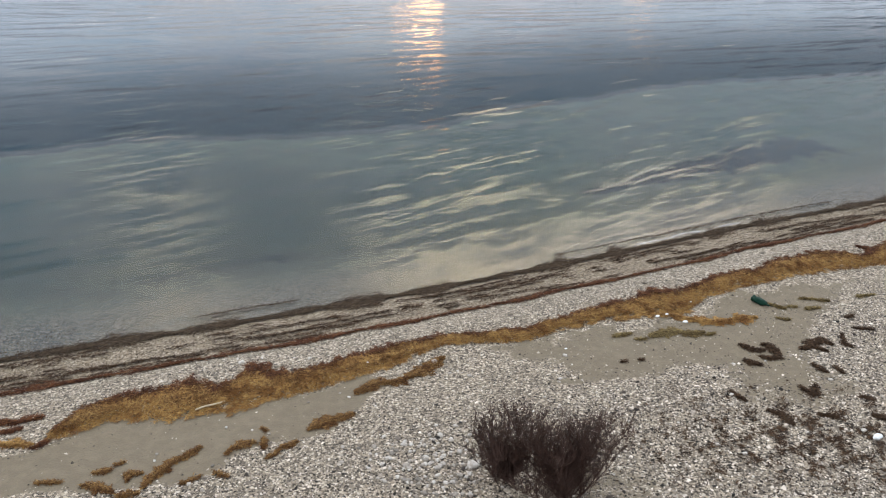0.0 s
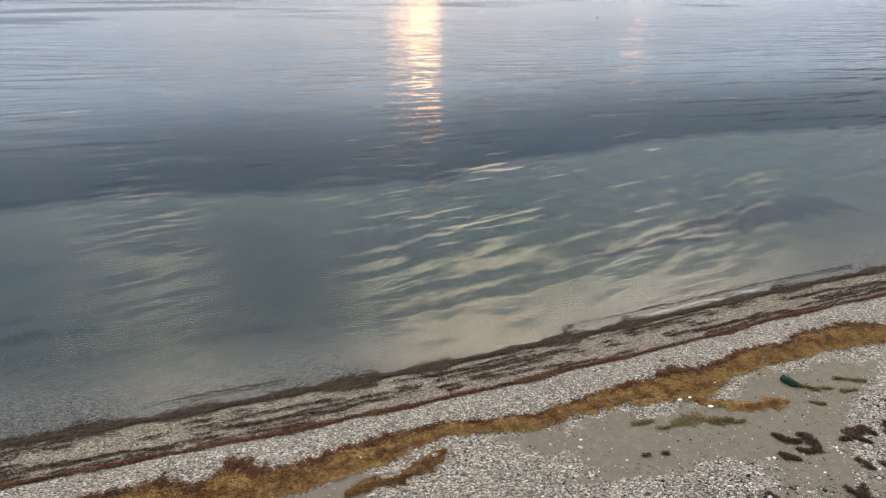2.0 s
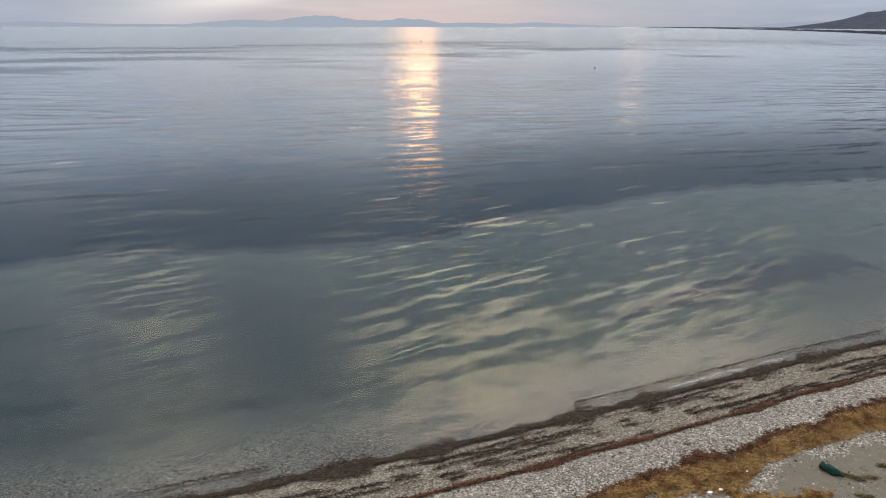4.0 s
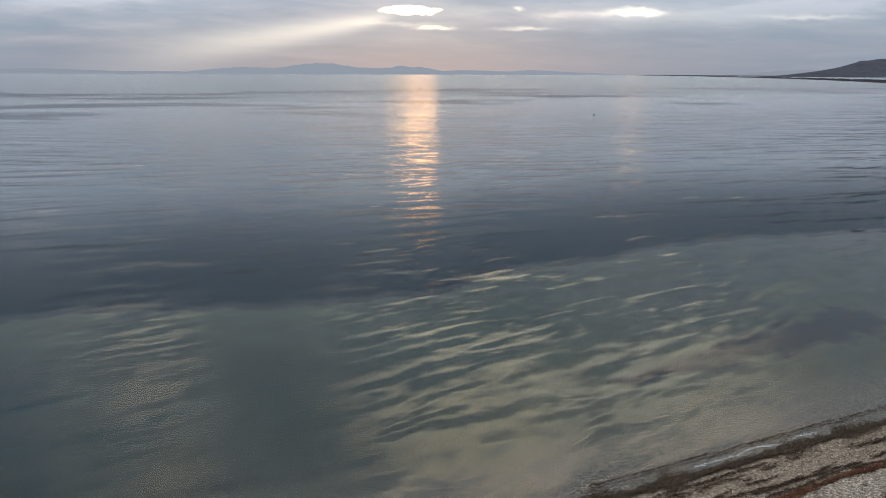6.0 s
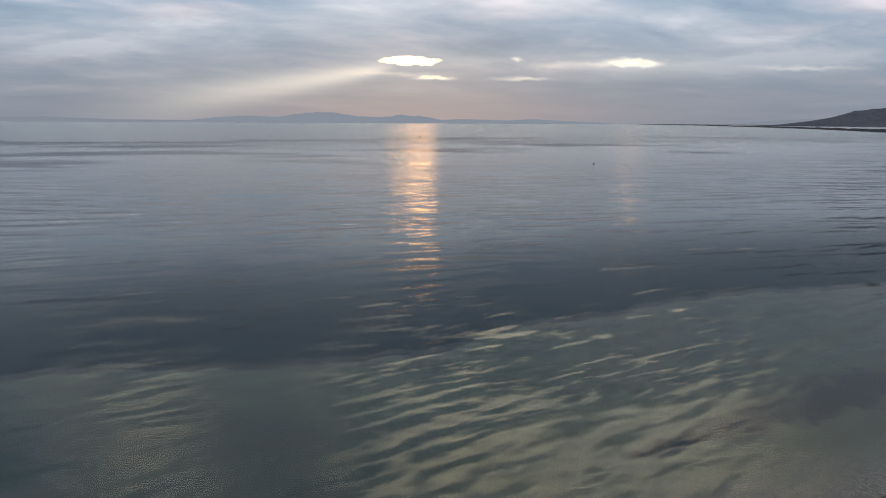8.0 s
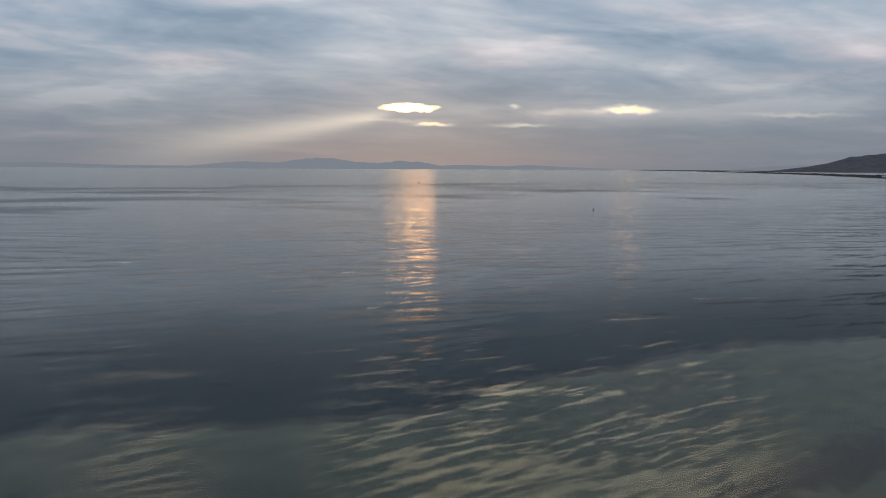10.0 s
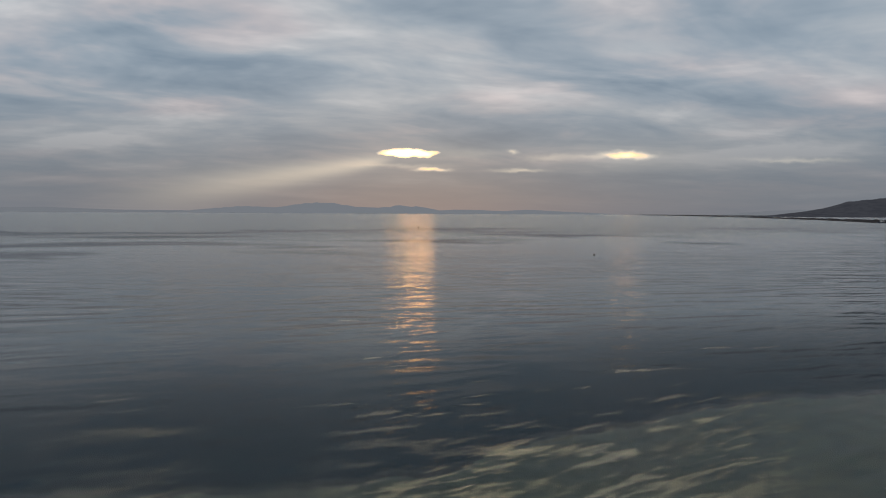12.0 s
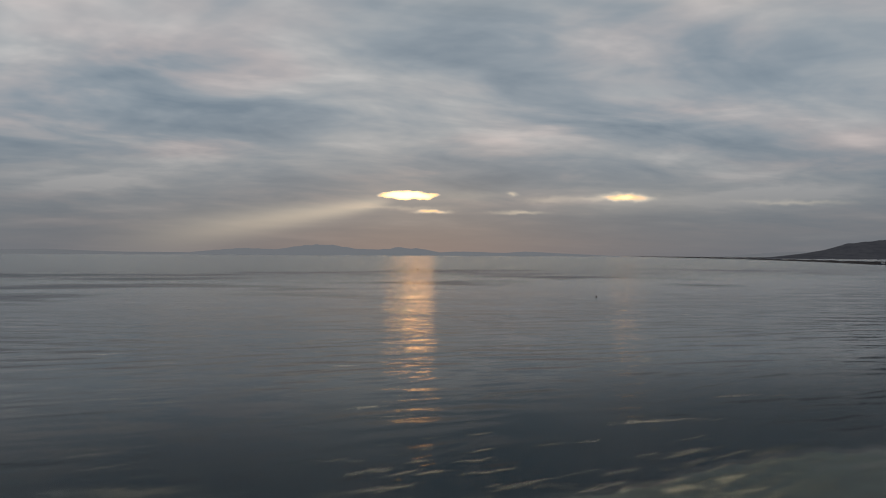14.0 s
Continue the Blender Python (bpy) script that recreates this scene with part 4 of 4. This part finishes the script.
seaweed_clump(((8.6, 15.35), (8.9, 15.0), (9.3, 14.8)), 0.12, M_RUSSET, "spiky russet tangle of seaweed on shingle")

# shreds of dark weed among the stones behind the bush
x, y = rng.normal(5.0, 1.3, 30000), rng.normal(8.6, 0.55, 30000)
x, y = kept((y > 7.2) & (wave(x, y, 6) + 1.0 * wave(x, y, 19) + 0.8 * wave(x, y, 43) + rng.normal(0, 0.2, 30000) > 0.75), x, y)
v, f = strands(x, y, height(x, y) + 0.022, rng.uniform(0.03, 0.08, len(x)), rng.uniform(0.008, 0.018, len(x)))
tagged(new("weed_shreds", mesh_from("weed_shreds", v, f, M_DARKWEED)), "dark shreds of dry weed among pebbles", "seaweed", kind="stuff")


def stone_shape(seed):
    bm = bmesh.new()
    bmesh.ops.create_icosphere(bm, subdivisions=2, radius=1.0)
    for vert in bm.verts:
        vert.co *= 1 + 0.42 * noise.noise(vert.co * 1.5 + Vector((seed * 3.7, 0, 0)))
        vert.co.z = max(vert.co.z, -0.55) * 0.62
    me = bpy.data.meshes.new("stone")
    bm.to_mesh(me)
    bm.free()
    me.materials.append(M_STONE)
    for p in me.polygons:
        p.use_smooth = True
    return me


STONES = [stone_shape(k) for k in range(6)]
for k in range(290):
    cx, cy = rng.normal(0.0, 0.5), rng.normal(8.15, 0.42)
    if k >= 200:
        cx, cy = rng.uniform(-4, 6.5), rng.uniform(7.3, 11)
    r = float(rng.lognormal(math.log(0.022), 0.3))
    ob = new("stone", STONES[k % 6])
    ob.matrix_world = pose(cx, cy, float(height(cx, cy)) + 0.28 * r, 0, 0, float(rng.uniform(0, 360))) @ Matrix.Diagonal((r * 1.25, r, r, 1))
    tagged(ob, "pale rounded stone lying on shingle", "stone", "larger stones on the beach")
white_one = STONES[2].copy()
white_one.materials[0] = M_CHALK
ob = new("stone", white_one)
ob.matrix_world = pose(5.62, 8.62, float(height(5.62, 8.62)) + 0.03, 0, 0, 40) @ Matrix.Diagonal((0.075, 0.05, 0.05, 1))
tagged(ob, "large white stone among dark weed shreds", "stone")
for cx, cy in ((2.80, 10.72), (3.08, 10.78)):
    seaweed_clump(((cx - 0.05, cy), (cx + 0.04, cy + 0.02)), 0.03, M_DARKWEED, "small dark knot of weed on sand")


def tube(bm, points, radii, sides=4):
    """A tapering limb through the points."""
    rings = []
    for k, p in enumerate(points):
        t = (points[min(k + 1, len(points) - 1)] - points[max(k - 1, 0)]).normalized()
        a = t.orthogonal().normalized()
        b = t.cross(a)
        rings.append([bm.verts.new(p + (a * math.cos(q) + b * math.sin(q)) * radii[k]) for q in (6.2832 * s / sides for s in range(sides))])
    for r0, r1 in zip(rings, rings[1:]):
        for s in range(sides):
            bm.faces.new((r0[s], r0[(s + 1) % sides], r1[(s + 1) % sides], r1[s]))
    bm.faces.new(rings[-1])


def grown(start, way, length, steps, wander, up):
    """Points of a branch that bends as it grows."""
    pts, d = [start.copy()], way.normalized()
    for _ in range(steps):
        d = (d + Vector((random.gauss(0, wander), random.gauss(0, wander), random.gauss(0, wander) + up))).normalized()
        pts.append(pts[-1] + d * (length / steps))
    return pts


def twig_array(base, way, length, width):
    """Thin three-sided twigs as one array mesh."""
    n = len(base)
    bend = rng.normal(0, 0.16, (n, 3))
    mid = base + way * length[:, None] * 0.5
    way2 = way + bend + np.array([0, 0, 0.12])
    tip = mid + way2 / np.linalg.norm(way2, axis=1)[:, None] * length[:, None] * 0.5
    rows = []
    for p, s in ((base, 1.0), (mid, 0.75), (tip, 0.35)):
        for q in range(3):
            off = np.array([math.cos(q * 2.0944), math.sin(q * 2.0944), 0])
            rows.append(p + off * (width * s)[:, None])
    v = np.stack(rows, 1)
    q = np.array([[r * 3 + k, r * 3 + (k + 1) % 3, r * 3 + 3 + (k + 1) % 3, r * 3 + 3 + k] for r in range(2) for k in range(3)])
    return v.reshape(-1, 3), (q[None] + (np.arange(n) * 9)[:, None, None]).reshape(-1, 4)


def bush(cx, cy):
    z0 = float(height(cx, cy)) - 0.02
    ob = tagged(new("bush"), "leafless dark brown shrub with dense fine twigs, growing in shingle", "bush")
    ob.location = (cx, cy, z0)
    # two rounded halves with a gap between them, each from a root of its own
    nodes = []
    for root_x, root_y, count, lean_x, lean_y, tall in ((-0.62, 0.32, 18, -0.16, 0.26, 0.76), (0.0, 0.0, 34, 0.04, 0.34, 0.96)):
        for _ in range(count):
            bm = bmesh.new()
            way = Vector((lean_x + random.gauss(0, 0.56), lean_y + random.gauss(0, 0.44), 0.7))
            pts = grown(Vector((root_x + random.gauss(0, 0.05), root_y + random.gauss(0, 0.05), 0)), way, tall * random.uniform(0.75, 1.1), 7, 0.10, 0.06)
            tube(bm, pts, [0.0085 - 0.0009 * k for k in range(8)], 5)
            part("stem", bm, M_TWIG, ob)
            for k in range(1, 8):
                for _ in range(4 if k < 4 else 3):
                    side_way = Vector((random.gauss(0, 0.6), random.gauss(0, 0.6), random.uniform(0.3, 1.0))).normalized()
                    nodes.append(grown(pts[k], side_way, random.uniform(0.12, 0.30), 3, 0.2, 0.10))
    rest = bmesh.new()
    base, way = [], []
    for count, q in enumerate(nodes):
        if count % 3 == 0 and count < 900:
            bm = bmesh.new()
            tube(bm, q, [0.005, 0.004, 0.0035, 0.0025], 3)
            part("branch", bm, M_TWIG, ob)
        else:
            tube(rest, q, [0.005, 0.004, 0.0035, 0.0025], 3)
        for p, r in zip(q[1:], q):
            for _ in range(5):
                base.append(r.lerp(p, random.random()))
                way.append(((p - r).normalized() * 0.6 + Vector((random.gauss(0, 0.42), random.gauss(0, 0.42), random.uniform(0.3, 1.1)))).normalized())
    tagged(part("fine_branching", rest, M_TWIG, ob), kind="stuff")
    base, way = np.array(base), np.array(way)
    v, f = twig_array(base, way, rng.uniform(0.06, 0.26, len(base)), rng.uniform(0.0009, 0.0020, len(base)))
    t = new("twig_mass", mesh_from("twig_mass", v, f, M_TWIG))
    t.parent = ob
    tagged(t, kind="stuff")
    return ob


bush(1.42, 7.52)


def lathe(name, profile, mat, parent, label="", sides=20, dent=0.0):
    """A turned shape along x from (x, radius) pairs, dented by noise."""
    bm = bmesh.new()
    rings = []
    for px, r in profile:
        ring = []
        for s in range(sides):
            q = 6.2832 * s / sides
            k = 1 + dent * noise.noise(Vector((px * 9, math.cos(q) * 1.4, math.sin(q) * 1.4)))
            ring.append(bm.verts.new((px, r * k * math.cos(q), r * k * 0.85 * math.sin(q))))
        rings.append(ring)
    for r0, r1 in zip(rings, rings[1:]):
        for s in range(sides):
            bm.faces.new((r0[s], r0[(s + 1) % sides], r1[(s + 1) % sides], r1[s]))
    bm.faces.new(rings[0][::-1])
    bm.faces.new(rings[-1])
    return part(name, bm, mat, parent, label)


def bottle(cx, cy, turn):
    ob = tagged(new("bottle"), "crumpled dark green plastic bottle lying on sandy shingle", "bottle")
    ob.location = (cx, cy, float(height(cx, cy)) + 0.055)
    ob.rotation_euler, ob.scale = (0.2, 0.03, turn), (0.68, 0.68, 0.68)
    lathe("body", [(-0.25, 0.05), (-0.245, 0.075), (-0.2, 0.085)] + [(-0.16 + 0.04 * k, 0.084 + 0.005 * (k % 2)) for k in range(7)] + [(0.13, 0.078), (0.18, 0.055), (0.21, 0.03)], M_GREEN, ob, "", 24, 0.45)
    lathe("neck", [(0.205, 0.028), (0.25, 0.024), (0.255, 0.03), (0.262, 0.03), (0.265, 0.024)], M_GREEN, ob)
    lathe("cap", [(0.262, 0.027), (0.292, 0.027), (0.296, 0.022)], M_GREEN, ob)


bottle(5.66, 12.82, radians(-60))


def driftwood(cx, cy, turn, long, thick):
    ob_bm = bmesh.new()
    pts = [Vector((long * (k / 6 - 0.5), 0.008 * math.sin(k * 1.1), 0.006 * math.sin(k * 0.8))) for k in range(7)]
    tube(ob_bm, pts, [thick * f for f in (0.75, 1.0, 0.95, 1.05, 0.9, 0.8, 0.5)], 8)
    ob = part("driftwood", ob_bm, M_DRIFT)
    ob.location, ob.rotation_euler = (cx, cy, float(height(cx, cy)) + thick * 0.8 + 0.04), (0, 0, turn)
    return tagged(ob, "pale bleached stick of driftwood on washed-up weed", "driftwood")


driftwood(-3.25, 9.47, 0.58, 0.42, 0.014)
for cx, cy, r in ((3.68, 12.22, 0.027), (3.86, 12.30, 0.021), (4.10, 12.03, 0.029), (1.95, 11.11, 0.016), (-1.15, 10.6, 0.013), (4.4, 12.75, 0.012)):
    bm = bmesh.new()
    bmesh.ops.create_icosphere(bm, subdivisions=2, radius=r)
    for vert in bm.verts:
        vert.co = Vector((vert.co.x * 1.5, vert.co.y, vert.co.z * 0.55)) * (1 + 0.4 * noise.noise(vert.co * 40 + Vector((cx, cy, 0))))
    ob = part("litter_scrap", bm, M_WHITE)
    ob.location = (cx, cy, float(height(cx, cy)) + 0.06)
    tagged(ob, "white scrap of litter caught in seaweed", "litter", "litter scraps")


def buoy(cx, cy, r):
    ob = tagged(new("buoy"), "small dark mooring buoy floating on calm water", "buoy")
    ob.location = (cx, cy, 0)
    bm = bmesh.new()
    bmesh.ops.create_uvsphere(bm, u_segments=16, v_segments=10, radius=r)
    for vert in bm.verts:
        vert.co.z += r * 0.4
    part("float", bm, M_TWIG, ob)
    bm = bmesh.new()
    tube(bm, [Vector((0, 0, r)), Vector((0, 0, r * 2.3))], [r * 0.2, r * 0.15], 6)
    part("mast", bm, M_TWIG, ob)


buoy(24.8, 132.5, 0.14)
buoy(-7.5, 350, 0.32)


def boat(cx, cy, turn, long):
    """A small decked boat: hull with a raised bow, cabin with windows, mast and rail."""
    ob = tagged(new("boat"), "dark blue boat with a pale cabin beside a far spit", "boat")
    ob.location, ob.rotation_euler = (cx, cy, 0), (0, 0, turn)
    bm = bmesh.new()
    rings = []
    for k in range(11):
        u = k / 10 - 0.5
        half = long * 0.16 * (1 - max(0, u * 2) ** 2.4) * (0.82 + 0.18 * min(1, (u + 0.5) * 4)) + 0.02
        deck = long * (0.10 + 0.09 * max(0, u + 0.1) ** 1.6)
        rings.append([bm.verts.new((u * long, half * a, z)) for a, z in ((-1.0, deck), (-0.85, 0.0), (-0.35, -0.5), (0.35, -0.5), (0.85, 0.0), (1.0, deck))])
    for r0, r1 in zip(rings, rings[1:]):
        for q in range(6):
            bm.faces.new((r0[q], r0[(q + 1) % 6], r1[(q + 1) % 6], r1[q]))
    bm.faces.new(rings[0])
    bm.faces.new(rings[-1][::-1])
    part("hull", bm, M_BOAT, ob)

    def block(name, x, z, sx, sy, sz, mat, parent):
        b = bmesh.new()
        bmesh.ops.create_cube(b, size=1.0, matrix=Matrix.Translation((x, 0, z)) @ Matrix.Diagonal((sx, sy, sz, 1)))
        bmesh.ops.bevel(b, geom=b.edges[:], offset=0.08, segments=1, affect="EDGES")
        return part(name, b, mat, parent)

    cabin = block("cabin", -0.12 * long, 0.17 * long, 0.30 * long, 0.20 * long, 0.14 * long, M_WHITE, ob)
    block("window", -0.12 * long, 0.19 * long, 0.26 * long, 0.206 * long, 0.05 * long, M_BOAT, cabin)
    block("roof", -0.12 * long, 0.25 * long, 0.34 * long, 0.23 * long, 0.025 * long, M_BOAT, cabin)
    bm = bmesh.new()
    tube(bm, [Vector((-0.3 * long, 0, 0.1 * long)), Vector((-0.3 * long, 0, 0.62 * long))], [0.10, 0.06], 6)
    part("mast", bm, M_BOAT, ob)
    return ob


boat(357.5, 640, 0.15, 9.0)


def far_shrub(cx, cy, size):
    """A low, uneven clump on the spit."""
    bm = bmesh.new()
    for _ in range(7):
        m = pose(random.gauss(0, 0.8) * size, random.gauss(0, 0.5) * size, random.uniform(0.2, 0.7) * size, 0, 0, random.uniform(0, 360))
        bmesh.ops.create_icosphere(bm, subdivisions=2, radius=size * random.uniform(0.35, 0.7), matrix=m)
    for vert in bm.verts:
        vert.co *= 1 + 0.25 * noise.noise(vert.co * 1.1 + Vector((cx, cy, 0)))
    ob = part("shrub", bm, M_HEAD)
    ob.location = (cx, cy, 0.9)
    tagged(ob, "dark low shrub on a far shingle spit", "shrub", "shrubs on the spit")


for cx, cy, size in ((372, 668, 1.3), (378, 684, 0.9), (389, 716, 1.1), (396, 738, 0.8), (424, 822, 1.2), (431, 846, 0.9), (470, 972, 1.3), (560, 1330, 1.4), (700, 1950, 1.6), (980, 3750, 2.6)):
    far_shrub(cx, cy, size)

# flecks of foam where a wavelet runs out
x = np.concatenate([rng.uniform(4.2, 6.9, 420), rng.uniform(-3.0, 3.0, 60)])
y = along(SHORE, x, 0.44) + (0.16 + 0.05 * wave(x, x, 3.0) + rng.normal(0, 0.018, len(x))) / ACROSS
r = rng.lognormal(math.log(0.0055), 0.4, len(x))
v = OCTA_V[None] * (r[:, None, None] * np.array([1.6, 1.0, 0.5]))
v = v + np.stack([x, y, np.full(len(x), 0.003)], -1)[:, None, :]
tagged(new("foam", mesh_from("foam", v.reshape(-1, 3), (OCTA_F[None] + (np.arange(len(x)) * 6)[:, None, None]).reshape(-1, 3), M_WHITE)), "thin broken line of white foam at the water's edge", "foam", kind="stuff")
